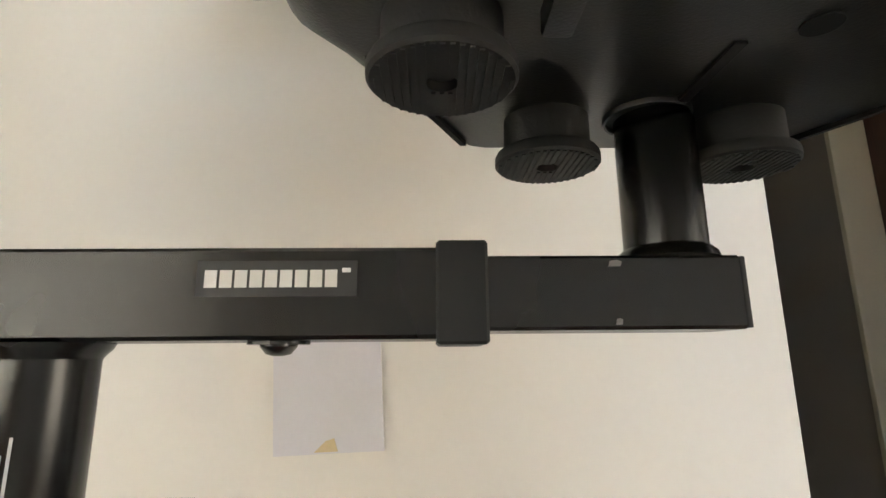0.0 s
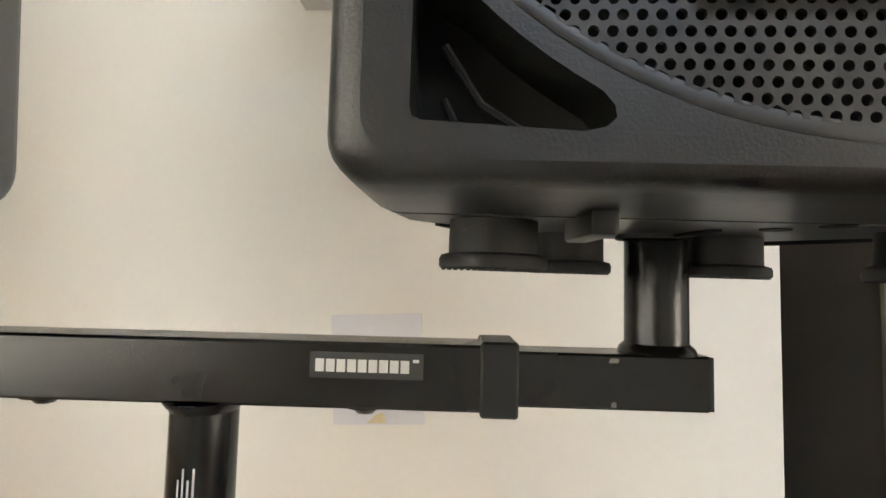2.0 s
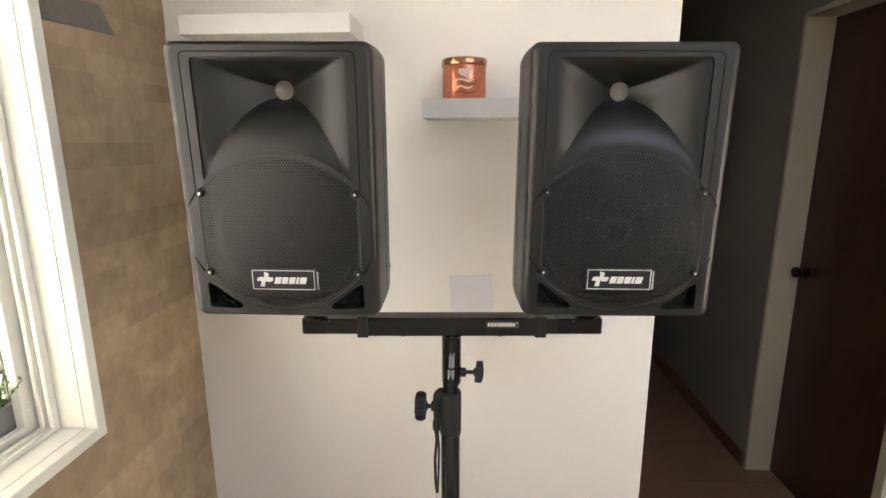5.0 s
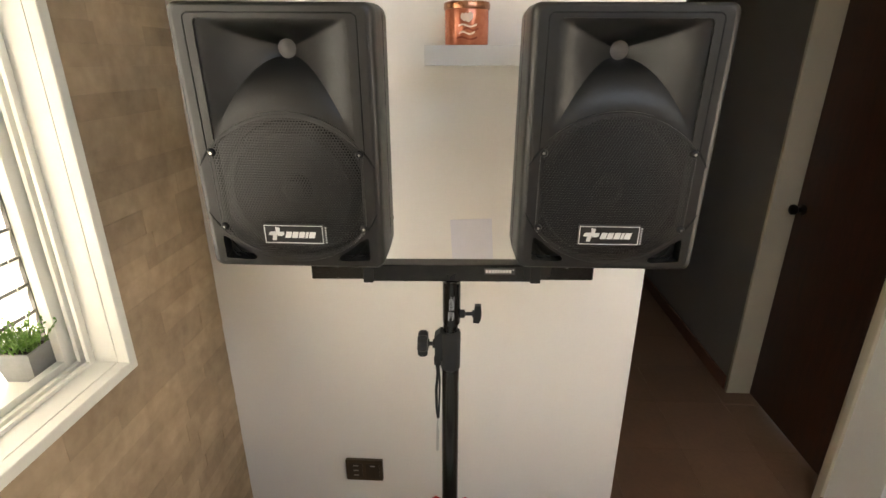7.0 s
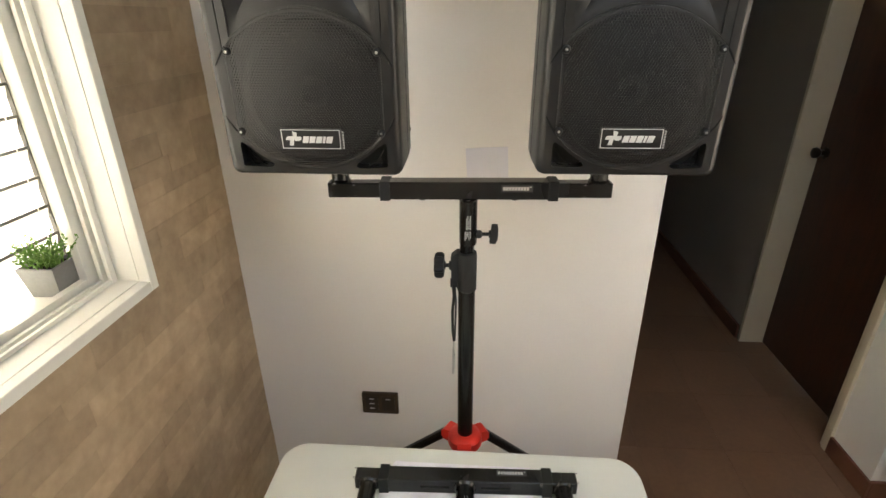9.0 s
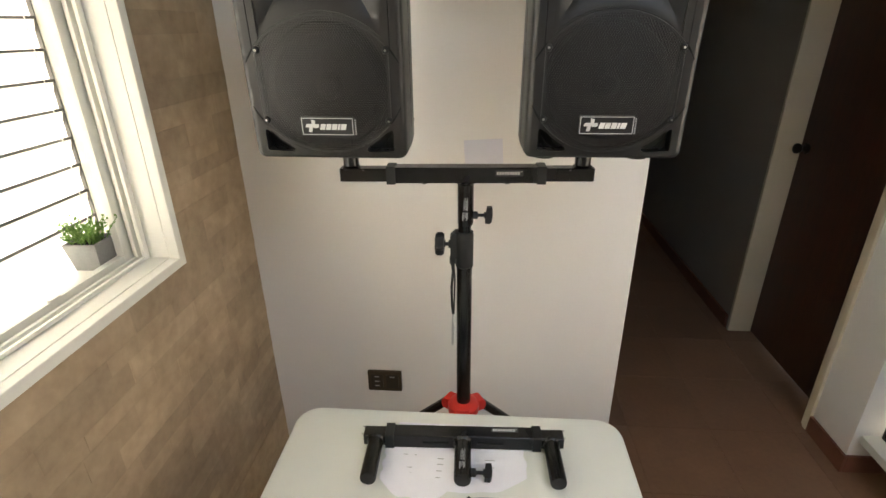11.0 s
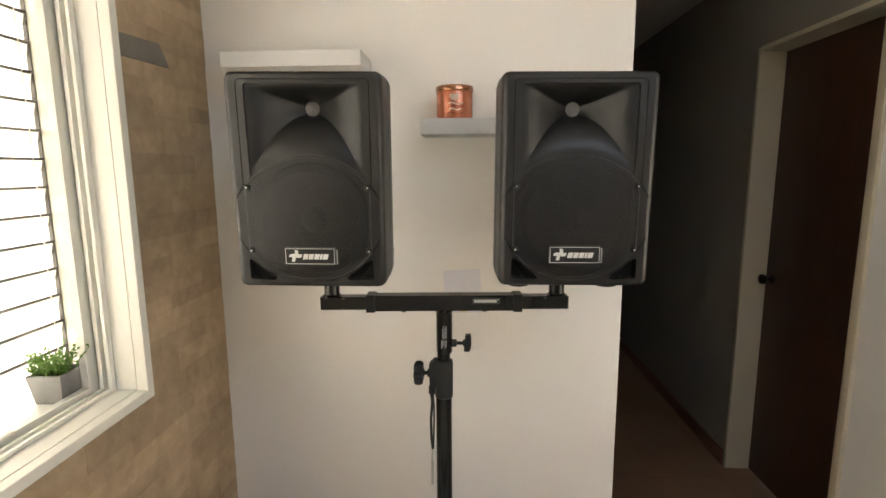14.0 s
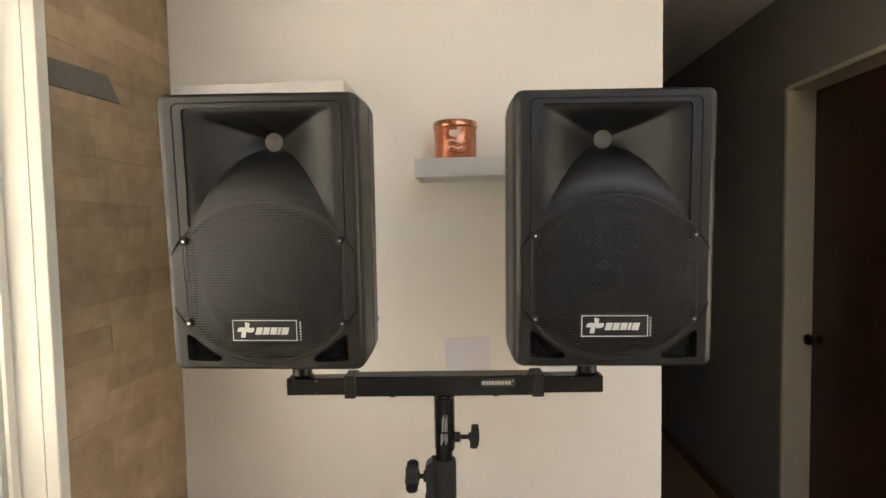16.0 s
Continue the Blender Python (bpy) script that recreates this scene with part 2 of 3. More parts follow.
structure("wall_east", box(2.6, 2.7, -3.2, 0.58, 0, TOP), PLASTER, "plain off-white plaster wall")
structure("wall_south", box(-0.88, 2.7, -3.3, -3.2, 0, TOP), PLASTER, "plain off-white plaster wall")
FILL_OPENING = (0.35, 1.75, -2.00, -0.80)
bm = box(-0.88, FILL_OPENING[0], -3.3, 4.7, TOP, TOP + 0.1)
box(FILL_OPENING[1], 2.7, -3.3, 4.7, TOP, TOP + 0.1, bm=bm)
box(FILL_OPENING[0], FILL_OPENING[1], -3.3, FILL_OPENING[2], TOP, TOP + 0.1, bm=bm)
box(FILL_OPENING[0], FILL_OPENING[1], FILL_OPENING[3], 4.7, TOP, TOP + 0.1, bm=bm)
structure("ceiling", bm, CEILING, "plain white painted ceiling with an added opening for the fill lamp")
floor = structure("floor", box(-0.88, 2.7, -3.3, 4.7, -0.12, -0.0012), FLOOR_GROUT, "brown ceramic tiled floor")
WX = WEST_X - 0.012
bm = bmesh.new()
for xa, xb, ya, yb in ((MID_X, WX, WIN_Y0, WIN_Y1), (-0.90, MID_X, OUT_Y0, OUT_Y1)):
    box(xa, xb, yb, WALL_Y, 0, TOP, bm=bm)
    box(xa, xb, -3.2, ya, 0, TOP, bm=bm)
    box(xa, xb, ya, yb, 0, WIN_Z0, bm=bm)
    box(xa, xb, ya, yb, WIN_Z1, TOP, bm=bm)
west = structure("wall_west", bm, GROUT, "wall clad in thin courses of brown stone veneer")

# baseboards
bm = box(EAST_X - 0.012, EAST_X, 0.568, 0.80, 0, 0.075, 0.002)
structure("baseboard", bm, BASE_TILE, "dark red-brown tile baseboard")
structure("baseboard", box(EAST_X + 0.001, 2.6, 0.568, 0.58, 0, 0.075, 0.002), BASE_TILE, "dark red-brown tile baseboard")
structure("baseboard", box(EAST_X - 0.012, EAST_X, 1.55, 4.6, 0, 0.075, 0.002), BASE_TILE, "dark red-brown tile baseboard")

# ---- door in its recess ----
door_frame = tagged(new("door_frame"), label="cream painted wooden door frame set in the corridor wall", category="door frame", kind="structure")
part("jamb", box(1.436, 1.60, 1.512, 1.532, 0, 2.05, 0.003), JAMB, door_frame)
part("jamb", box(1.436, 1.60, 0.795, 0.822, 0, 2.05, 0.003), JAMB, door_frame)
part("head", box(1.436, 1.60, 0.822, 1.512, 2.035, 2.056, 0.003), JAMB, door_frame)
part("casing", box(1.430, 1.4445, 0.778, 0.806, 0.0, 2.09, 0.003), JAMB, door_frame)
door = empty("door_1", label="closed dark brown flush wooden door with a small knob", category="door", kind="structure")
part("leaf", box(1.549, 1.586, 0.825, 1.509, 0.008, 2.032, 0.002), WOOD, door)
knob = part("door_handle", lathe([(0.002, 1.549), (0.024, 1.548), (0.025, 1.543), (0.012, 1.540), (0.010, 1.525), (0.018, 1.520), (0.024, 1.508), (0.022, 1.498), (0.012, 1.492), (0.002, 1.491)], 24, "x", (0, 1.462, 1.0)), DOORKNOB, door, "dark bronze round knob", True)

# ---- window ----
window = tagged(new("window_1"), label="white framed window with a deep sill", category="window", kind="structure")
CW, PR = 0.020, 0.013
part("casing", box(WX, WEST_X + PR, WIN_Y1 - 0.003, WIN_Y1 + CW, WIN_Z0 - CW, WIN_Z1 + CW, 0.002), TRIM, window)
part("casing", box(WX, WEST_X + PR, WIN_Y0 - CW, WIN_Y0 + 0.003, WIN_Z0 - CW, WIN_Z1 + CW, 0.002), TRIM, window)
part("casing", box(WX, WEST_X + PR, WIN_Y0 + 0.003, WIN_Y1 - 0.003, WIN_Z0 - CW, WIN_Z0 + 0.003, 0.002), TRIM, window)
part("casing", box(WX, WEST_X + PR, WIN_Y0 + 0.003, WIN_Y1 - 0.003, WIN_Z1 - 0.003, WIN_Z1 + CW, 0.002), TRIM, window)
part("reveal", box(MID_X, WX, WIN_Y1 - 0.004, WIN_Y1 + 0.001, WIN_Z0, WIN_Z1), TRIM, window)
part("reveal", box(MID_X, WX, WIN_Y0 - 0.001, WIN_Y0 + 0.004, WIN_Z0, WIN_Z1), TRIM, window)
part("reveal", box(-0.902, MID_X - 0.002, OUT_Y1 - 0.005, OUT_Y1 + 0.001, WIN_Z0 + 0.005, WIN_Z1), TRIM, window)
part("reveal", box(MID_X - 0.005, MID_X - 0.001, WIN_Y1 - 0.004, OUT_Y1 - 0.005, WIN_Z0 + 0.005, WIN_Z1), TRIM, window)
part("sill", box(-0.93, WX, WIN_Y0 + 0.004, WIN_Y1 - 0.004, WIN_Z0 - 0.001, WIN_Z0 + 0.004), TRIM, window)
part("sill", box(-0.93, MID_X - 0.001, WIN_Y1 - 0.003, OUT_Y1 - 0.001, WIN_Z0 - 0.001, WIN_Z0 + 0.004), TRIM, window)
for k, (xa, xb, h) in enumerate(((-0.684, -0.676, 0.016), (-0.703, -0.695, 0.016), (-0.734, -0.716, 0.030))):
    part("track", box(xa, xb, WIN_Y1 - 0.004 - h, WIN_Y1 - 0.0045, WIN_Z0 + 0.004, WIN_Z1, 0.001), TRIM, window)
    part("track", box(xa, xb, WIN_Y0 + 0.0045, WIN_Y1 - 0.004 - h, WIN_Z0 + 0.0045, WIN_Z0 + 0.004 + h * 0.55, 0.001), TRIM, window)
part("catch", box(-0.722, -0.712, -0.13, -0.105, WIN_Z0 + 0.021, WIN_Z0 + 0.026, 0.002), TRIM, window)

blind = empty("venetian_blind", label="white venetian blind of wide slats, closed and glowing with daylight", category="blind")
ob0 = None
for k in range(-10, 9):
    z = 1.512 - 0.0622 * k
    if not WIN_Z0 - 0.02 < z - 0.03 or z > WIN_Z1 + 0.06:
        continue
    if ob0 is None:
        bm = bmesh.new()
        rows = []
        for i in range(6):
            s = -0.5 + i / 5
            rows.append([bm.verts.new((0.026 * s + 0.003 * (1 - 4 * s * s), y, 0.072 * s)) for y in (OUT_Y0 + 0.006, OUT_Y1 - 0.008)])
        for a, b in zip(rows, rows[1:]):
            bm.faces.new((a[0], a[1], b[1], b[0]))
        bmesh.ops.solidify(bm, geom=bm.faces[:], thickness=0.0025)
        ob0 = part("slat", bm, BLIND, blind, smooth=True)
        ob0.location = (-0.852, 0, z)
        lip = part('lip', box(0.0125, 0.0165, OUT_Y0 + 0.006, OUT_Y1 - 0.008, 0.0330, 0.0388), SLAT_SHADE, ob0)
    else:
        ob = mesh_part("slat", ob0.data, BLIND, blind)
        ob.location = (-0.852, 0, z)
        mesh_part('lip', lip.data, SLAT_SHADE, ob)
part("headrail", box(-0.872, -0.832, OUT_Y0 + 0.006, OUT_Y1 - 0.016, WIN_Z1 - 0.04, WIN_Z1 - 0.005, 0.003), TRIM, blind)
part("shadow_gap", box(-0.846, -0.836, OUT_Y1 - 0.0075, OUT_Y1 - 0.0055, WIN_Z0 + 0.006, WIN_Z1 - 0.04), SLAT_SHADE, blind, "dark strip standing in for the shadow gap beside the blind")
part("cord", tube([(-0.832, 0.150, WIN_Z0 + 0.06), (-0.832, 0.150, WIN_Z1 - 0.03)], 0.0012, 6), TRIM, blind)

# potted plant on the sill
plant = empty("potted_plant", pose(-0.770, 0.066, WIN_Z0 + 0.0042, 0, 0, 3), label="small green succulent in a square grey pot on the sill", category="plant")
bm = loft([[(sx * r, sy * r, z) for sx, sy in ((1, 1), (-1, 1), (-1, -1), (1, -1))] for r, z in ((0.026, 0.0), (0.028, 0.001), (0.037, 0.064), (0.036, 0.066), (0.033, 0.066), (0.032, 0.056))], None, True, True)
part("pot", bm, POT, plant)
part("soil", box(-0.0335, 0.0335, -0.0335, 0.0335, 0.050, 0.058, 0.003), SOIL, plant)
rng = random.Random(4)
bm = bmesh.new()
for i in range(46):
    a, r = rng.uniform(0, 6.283), rng.uniform(0.0, 0.034)
    bx, by = r * math.cos(a), r * math.sin(a)
    lean = rng.uniform(0.2, 0.75)
    h = rng.uniform(0.022, 0.056)
    tipx, tipy = bx + math.cos(a) * h * lean, by + math.sin(a) * h * lean
    tube([(bx, by, 0.058), ((bx + tipx) / 2, (by + tipy) / 2, 0.058 + h * 0.6), (tipx, tipy, 0.058 + h)], [0.0012, 0.001, 0.0007], 4, bm)
    for j in range(11):
        f = 0.25 + 0.75 * j / 10
        c = Vector((bx + (tipx - bx) * f, by + (tipy - by) * f, 0.058 + h * f))
        d = Vector((rng.uniform(-1, 1), rng.uniform(-1, 1), rng.uniform(-0.1, 0.9))).normalized()
        s = d.orthogonal().normalized()
        ln, wd = rng.uniform(0.006, 0.011), rng.uniform(0.0022, 0.0036)
        lift = d.cross(s) * wd * 0.4
        v = [bm.verts.new(p) for p in (c, c + d * ln * 0.5 + s * wd + lift, c + d * ln, c + d * ln * 0.5 - s * wd + lift)]
        bm.faces.new((v[0], v[1], v[2]))
        bm.faces.new((v[0], v[2], v[3]))
tagged(part("foliage", bm, LEAF, plant, "pale green pointed leaves"), kind="stuff")

# ---- floating shelves, jar, paper, socket ----
def floating_shelf(x0, x1, z0, z1):
    ob = part("floating_shelf", box(x0, x1, 0.377, WALL_Y + 0.001, z0, z1, 0.0012), SHELF)
    return tagged(ob, "white box-section floating shelf fixed to the wall", "shelf", "wall shelves")


floating_shelf(-0.004, 0.352, 1.607, 1.647)
floating_shelf(-0.508, -0.150, 1.778, 1.817)

jar = empty("candle_jar", pose(0.0825, 0.4405, 1.647), label="copper-coloured glass candle jar with a metal lid on the shelf", category="candle jar")
part("jar", lathe([(0.002, 0), (0.045, 0), (0.047, 0.002), (0.047, 0.068), (0.046, 0.071), (0.002, 0.071)], 40), JAR, jar, "", True)
part("lid", lathe([(0.002, 0.0697), (0.048, 0.0697), (0.0493, 0.071), (0.0493, 0.081), (0.048, 0.0842), (0.044, 0.0852), (0.002, 0.0852)], 40), COPPER, jar, "polished copper lid", True)


def jar_print(columns):
    """A patch on the jar's curved side from (u, lower z, upper z) columns."""
    bm = bmesh.new()
    rows = []
    for u, z0, z1 in columns:
        a = -math.pi / 2 + u / 0.047
        rows.append([bm.verts.new((r * math.cos(a), r * math.sin(a), z)) for r in (0.0474, 0.0468) for z in (z0, z1)])
    for p, q in zip(rows, rows[1:]):
        bm.faces.new((p[0], q[0], q[1], p[1]))
        bm.faces.new((p[1], q[1], q[3], p[3]))
        bm.faces.new((p[2], q[2], q[0], p[0]))
    return bm


part("print", jar_print([(-0.012, 0.052, 0.058), (-0.009, 0.049, 0.062), (-0.005, 0.046, 0.060), (-0.001, 0.047, 0.062), (0.003, 0.044, 0.060), (0.007, 0.045, 0.064), (0.011, 0.049, 0.062), (0.014, 0.053, 0.059)]), JAR_LABEL, jar, "pale animal-shaped blotch of print")
for ink, z, a, b in ((JAR_LABEL, 0.036, -0.016, 0.022), (JAR_DARK, 0.029, -0.006, 0.026), (JAR_LABEL, 0.022, -0.014, 0.018), (JAR_DARK, 0.012, -0.020, 0.024)):
    part("print", jar_print([(a + (b - a) * k / 8, z + 0.0022 * math.sin(k * 0.9), z + 0.0035 + 0.0022 * math.sin(k * 0.9)) for k in range(9)]), ink, jar)

# folded sheet fixed to the wall
sheet = empty("folded_paper", pose(0, 0, 0), label="folded white paper sheet stuck flat on the wall", category="paper")
bm = bmesh.new()
cols, rows = 13, 10
grid = []
for i in range(cols):
    u = i / (cols - 1)
    col = []
    for j in range(rows):
        v = j / (rows - 1)
        x = 0.0455 + 0.108 * u + 0.0075 * (1 - v)
        z = 1.0995 + 0.1275 * v + 0.0055 * u
        lift = 0.0030 + 0.0030 * abs(u - 0.45) + 0.0040 * u * (1 - v) + 0.0004 * math.sin(9 * v + 5 * u)
        col.append([bm.verts.new((x, WALL_Y - d, z)) for d in (lift, lift - 0.0022)])
    grid.append(col)
for i in range(cols - 1):
    for j in range(rows - 1):
        for k in (0, 1):
            bm.faces.new((grid[i][j][k], grid[i + 1][j][k], grid[i + 1][j + 1][k], grid[i][j + 1][k]))
ring = [grid[i][0] for i in range(cols)] + [grid[-1][j] for j in range(1, rows)] + [grid[i][-1] for i in range(cols - 2, -1, -1)] + [grid[0][j] for j in range(rows - 2, 0, -1)]
for a, b in zip(ring, ring[1:] + ring[:1]):
    bm.faces.new((a[0], b[0], b[1], a[1]))
part("leaf", bm, PAPER, sheet)
bm = plate([(0.093, 1.1035), (0.116, 1.1045), (0.112, 1.1165), (0.104, 1.114)], WALL_Y - 0.0072, WALL_Y - 0.0062)
part("stain", bm, PAPER_STAIN, sheet, "yellowed strip of old tape")

socket = empty("wall_socket", pose(-0.2275, WALL_Y, 0.381), label="dark bronze double wall socket plate", category="socket")
part("plate", plate(round_rect(0.0595, -0.041, 0.041, 0.004), -0.009, 0.0), PLATE, socket)
for x in (-0.027, 0.027):
    md = part("module", plate(round_rect(0.021, -0.028, 0.028, 0.002), -0.0105, -0.009), PLATE_DARK, socket)
    md.location.x = x
    n = (0.019, 0.0, -0.019) if x < 0 else (0.019,)
    for dz in n:
        pn = part("contact", plate([(a, b * 0.004) for a, b in ((-0.008, -0.5), (0.008, -0.5), (0.008, 0.5), (-0.008, 0.5))], -0.0112, -0.0105), GREY_INK, md)
        pn.location.z = dz

# ---- table ----
TZ, TX, TY = 0.632, 0.047, 0.086
table = empty("folding_table", pose(TX, TY, 0), label="white moulded plastic folding table with rounded corners", category="table")
HX, LEN = 0.397, 1.22


def table_outline(inset):
    pts = []
    r = 0.055
    for cx, cy, a0 in ((HX - r, -r, 0), (-HX + r, -r, 90), (-HX + r, -LEN + r, 180), (HX - r, -LEN + r, 270)):
        for i in range(9):
            a = radians(a0 + 90 * i / 8)
            pts.append((cx + (r - inset) * math.cos(a), cy + (r - inset) * math.sin(a)))
    # the ends bow outwards a little
    return [(x, y + 0.010 * (1 - (x / HX) ** 2) * (1 if y > -LEN / 2 else -1)) for x, y in pts]


bm = loft([[(x, y, z) for x, y in table_outline(i)] for i, z in ((0.012, TZ - 0.038), (0.002, TZ - 0.036), (0.0, TZ - 0.030), (0.0, TZ - 0.007), (0.003, TZ - 0.002), (0.008, TZ))], None, True, True)
part("tabletop", bm, TABLE, table, smooth=True)
for sy in (-0.17, -LEN + 0.17):
    for sx in (-0.30, 0.30):
        part("leg", tube([(sx, sy, 0.0), (sx, sy, TZ - 0.037)], 0.013, 12), POWDER, table)
    part("crossbar", tube([(-0.30, sy, 0.12), (0.30, sy, 0.12)], 0.009, 10), POWDER, table)

# ---- loudspeaker bar, standing and lying ----
def knob_mesh(side, r, thick, lobes, x0, stem):
    """A lobed hand screw along x, on the given side."""
    bm = lathe([(0.004, 0), (0.010, 0.0), (0.010, 0.005), (0.0045, 0.006), (0.0045, stem), (0.009, stem), (0.009, stem + 0.004)], 20, "x")
    loops = []
    for k, s in ((0, 0.86), (0.25, 1.0), (0.75, 1.0), (1, 0.84)):
        loop = []
        for i in range(48):
            a = 2 * math.pi * i / 48
            rr = r * s * (0.86 + 0.14 * math.cos(lobes * a))
            loop.append((stem + 0.003 + thick * k, rr * math.cos(a), rr * math.sin(a)))
        loops.append(loop)
    loft(loops, bm, True, True)
    for v in bm.verts:
        v.co.x = side * v.co.x + x0
    return bm


def wing_mesh(side, x0):
    """A flat wing screw along x."""
    bm = lathe([(0.004, -0.010), (0.009, -0.010), (0.009, 0.0), (0.004, 0.002), (0.004, 0.016), (0.008, 0.016), (0.008, 0.021)], 20, "x")
    out = [(0.018, -0.019), (0.030, -0.020), (0.034, -0.012), (0.0355, 0.0), (0.035, 0.014), (0.034, 0.021), (0.022, 0.021), (0.020, 0.008), (0.0185, -0.006)]
    loft([[(x, y, z) for x, z in out] for y in (-0.006, 0.006)], bm, True, True)
    bmesh.ops.bevel(bm, geom=[e for e in bm.edges if e.calc_length() < 0.02 and e.is_manifold and e.calc_face_angle(0) > 1.2], offset=0.0012, segments=2, affect="EDGES")
    for v in bm.verts:
        v.co.x = side * v.co.x + x0
    return bm


def speaker_bar(m, half, post_x, post_len, label, slotted=False):
    """Square T-bar, origin at the bar's middle; front is -y."""
    bar = empty("speaker_bar", m, label=label, category="speaker bar", group="speaker bars")
    part("main_tube", box(-0.163, 0.163, -0.018, 0.018, -0.018, 0.018, 0.0016, 1), POWDER, bar)
    for s in (-1, 1):
        part("sleeve", box(s * 0.168 - 0.0102, s * 0.168 + 0.0102, -0.0205, 0.0205, -0.0203, 0.0203, 0.0012, 1), SLEEVE, bar, "black nylon end sleeve")
        a, b = sorted((s * 0.14, s * half))
        part("inner_tube", box(a, b, -0.015, 0.015, -0.015, 0.015, 0.0014, 1), POWDER, bar)
        part("end_cap", box(s * half - 0.001, s * half + 0.0015, -0.0145, 0.0145, -0.0145, 0.0145, 0.0006), SLEEVE, bar)
        z0, z1 = (0.0145, 0.0145 + post_len) if post_len > 0 else (-0.0145, -0.0145 + post_len)
        part("post", tube([(s * post_x, 0, z0), (s * post_x, 0, z1 * 0.97), (s * post_x, 0, z1)], [0.0174, 0.0174, 0.0160], 28), POWDER, bar, smooth=True)
        bm = lathe([(0.0175, 0), (0.0215, 0), (0.0205, 0.003), (0.0178, 0.0055)], 28)
        for v in bm.verts:
            v.co = Vector((v.co.x + s * post_x, v.co.y, (0.0148 + v.co.z) * (1 if post_len > 0 else -1)))
        part("weld", bm, POWDER, bar, smooth=True)
        if slotted:
            part("slot", box(s * 0.062 - 0.030, s * 0.062 + 0.030, -0.003, 0.003, -0.0183, -0.0170), SHADE_BLACK, bar, "long adjusting slot")
        else:
            part("screw", lathe([(0.002, -0.0165), (0.0075, -0.0182), (0.0075, -0.0192), (0.005, -0.0222), (0.002, -0.023)], 16, "z", (s * 0.0935, -0.002, -0.001)), POWDER, bar, "black button-head screw", True)
            part("washer", lathe([(0.0085, -0.0181), (0.0125, -0.0181), (0.0125, -0.0194), (0.0085, -0.0194)], 20, "z", (s * 0.0935, -0.002, 0)), POWDER, bar)
        for dz, w in ((0.0115, 0.0028), (-0.0118, 0.0014)):
            part("chip", plate([(s * 0.23 + a * w, dz + b * 0.0013) for a, b in ((-1, -1), (0.8, -0.9), (1, 0.6), (0.3, 1), (-0.7, 0.8))], -0.0154, -0.01505), CHIP, bar, "chipped paint")
    part("stub", tube([(0, 0, -0.0185), (0, 0, -0.118), (0, 0, -0.122)], [0.0186, 0.0186, 0.0172], 32), POWDER, bar, smooth=True)
    part("weld", lathe([(0.0186, -0.0185), (0.0232, -0.0182), (0.0220, -0.0205), (0.0197, -0.0230), (0.0188, -0.0245)], 32), POWDER, bar, smooth=True)
    wing = part("hand_screw", wing_mesh(1, 0.0175), SLEEVE, bar, "black plastic wing screw", True)
    wing.location = (0.010, 0, -0.100)
    # maker's sticker: a row of plain white blocks on a dark film
    film = part("sticker", plate([(0.065, -0.0015), (0.127, -0.0015), (0.127, 0.0125), (0.065, 0.0125)], -0.0184, -0.01805), LABEL, bar, "dark sticker with a white row of marks")
    for k in range(9):
        x = 0.0682 + k * 0.0058
        w = 0.0047
        part("mark", plate([(x, 0.002), (x + w, 0.002), (x + w, 0.0088), (x, 0.0088)], -0.0187, -0.01845), WHITE_INK, film)
    part("mark", plate([(0.1212, 0.0078), (0.1245, 0.0078), (0.1245, 0.0095), (0.1212, 0.0095)], -0.0187, -0.01845), WHITE_INK, film)
    # small print on the pipe, as upright bars
    ink = None
    for k in range(5):
        for z0, z1 in ((-0.083, -0.052 - 0.006 * (k % 2)), (-0.107 + 0.004 * (k % 3), -0.087)):
            if k == 0 and z0 > -0.09:
                continue
            a = radians(-112 + k * 8.5)
            b = a + radians(3.6 if k else 5.5)
            bmm = bmesh.new()
            vs = [bmm.verts.new((0.0189 * math.cos(q), 0.0189 * math.sin(q), z)) for q, z in ((a, z0), (b, z0), (b, z1), (a, z1))]
            bmm.faces.new(vs)
            part("print", bmm, GREY_INK, bar)
    return bar


BAR_YAW = 2.2
speaker_bar(pose(0.062, 0.2055, 1.217, 0, 0, BAR_YAW), 0.2825, 0.2585, 0.135, "black steel T-bar with two posts carrying both loudspeakers")
speaker_bar(pose(0.067, -0.0165, TZ + 0.0216, -90, 0, 1.9), 0.227, 0.1995, -0.110, "black steel T-bar lying flat on the white table", True)

# ---- tripod stand ----
SX, SY = 0.060, 0.2055
stand = empty("speaker_stand", pose(SX, SY, 0), label="black steel tripod loudspeaker stand with a red leg hub", category="speaker stand")
part("inner_tube", tube([(0, 0, 0.985), (0, 0, 1.112)], 0.0155, 24), POWDER, stand, smooth=True)
part("lower_tube", tube([(0, 0, 0.12), (0, 0, 0.992)], 0.0190, 32), POWDER, stand, smooth=True)
bm = lathe([(0.019, 0.985), (0.0215, 0.987), (0.0218, 1.070), (0.0205, 1.076), (0.016, 1.078)], 32)
loft([[(x, y, z) for x, z in ((-0.012, 1.006), (-0.033, 1.016), (-0.034, 1.066), (-0.022, 1.077), (-0.012, 1.077))] for y in (-0.013, 0.013)], bm, True, True)
part("collar", bm, SLEEVE, stand, "black moulded locking collar", True)
hk = part("hand_screw", knob_mesh(-1, 0.0285, 0.021, 6, -0.033, 0.013), SLEEVE, stand, "large black lobed hand screw", True)
hk.location.z = 1.043
part("lug", box(-0.036, -0.018, -0.005, 0.005, 0.990, 1.012, 0.003), SLEEVE, stand, smooth=True)
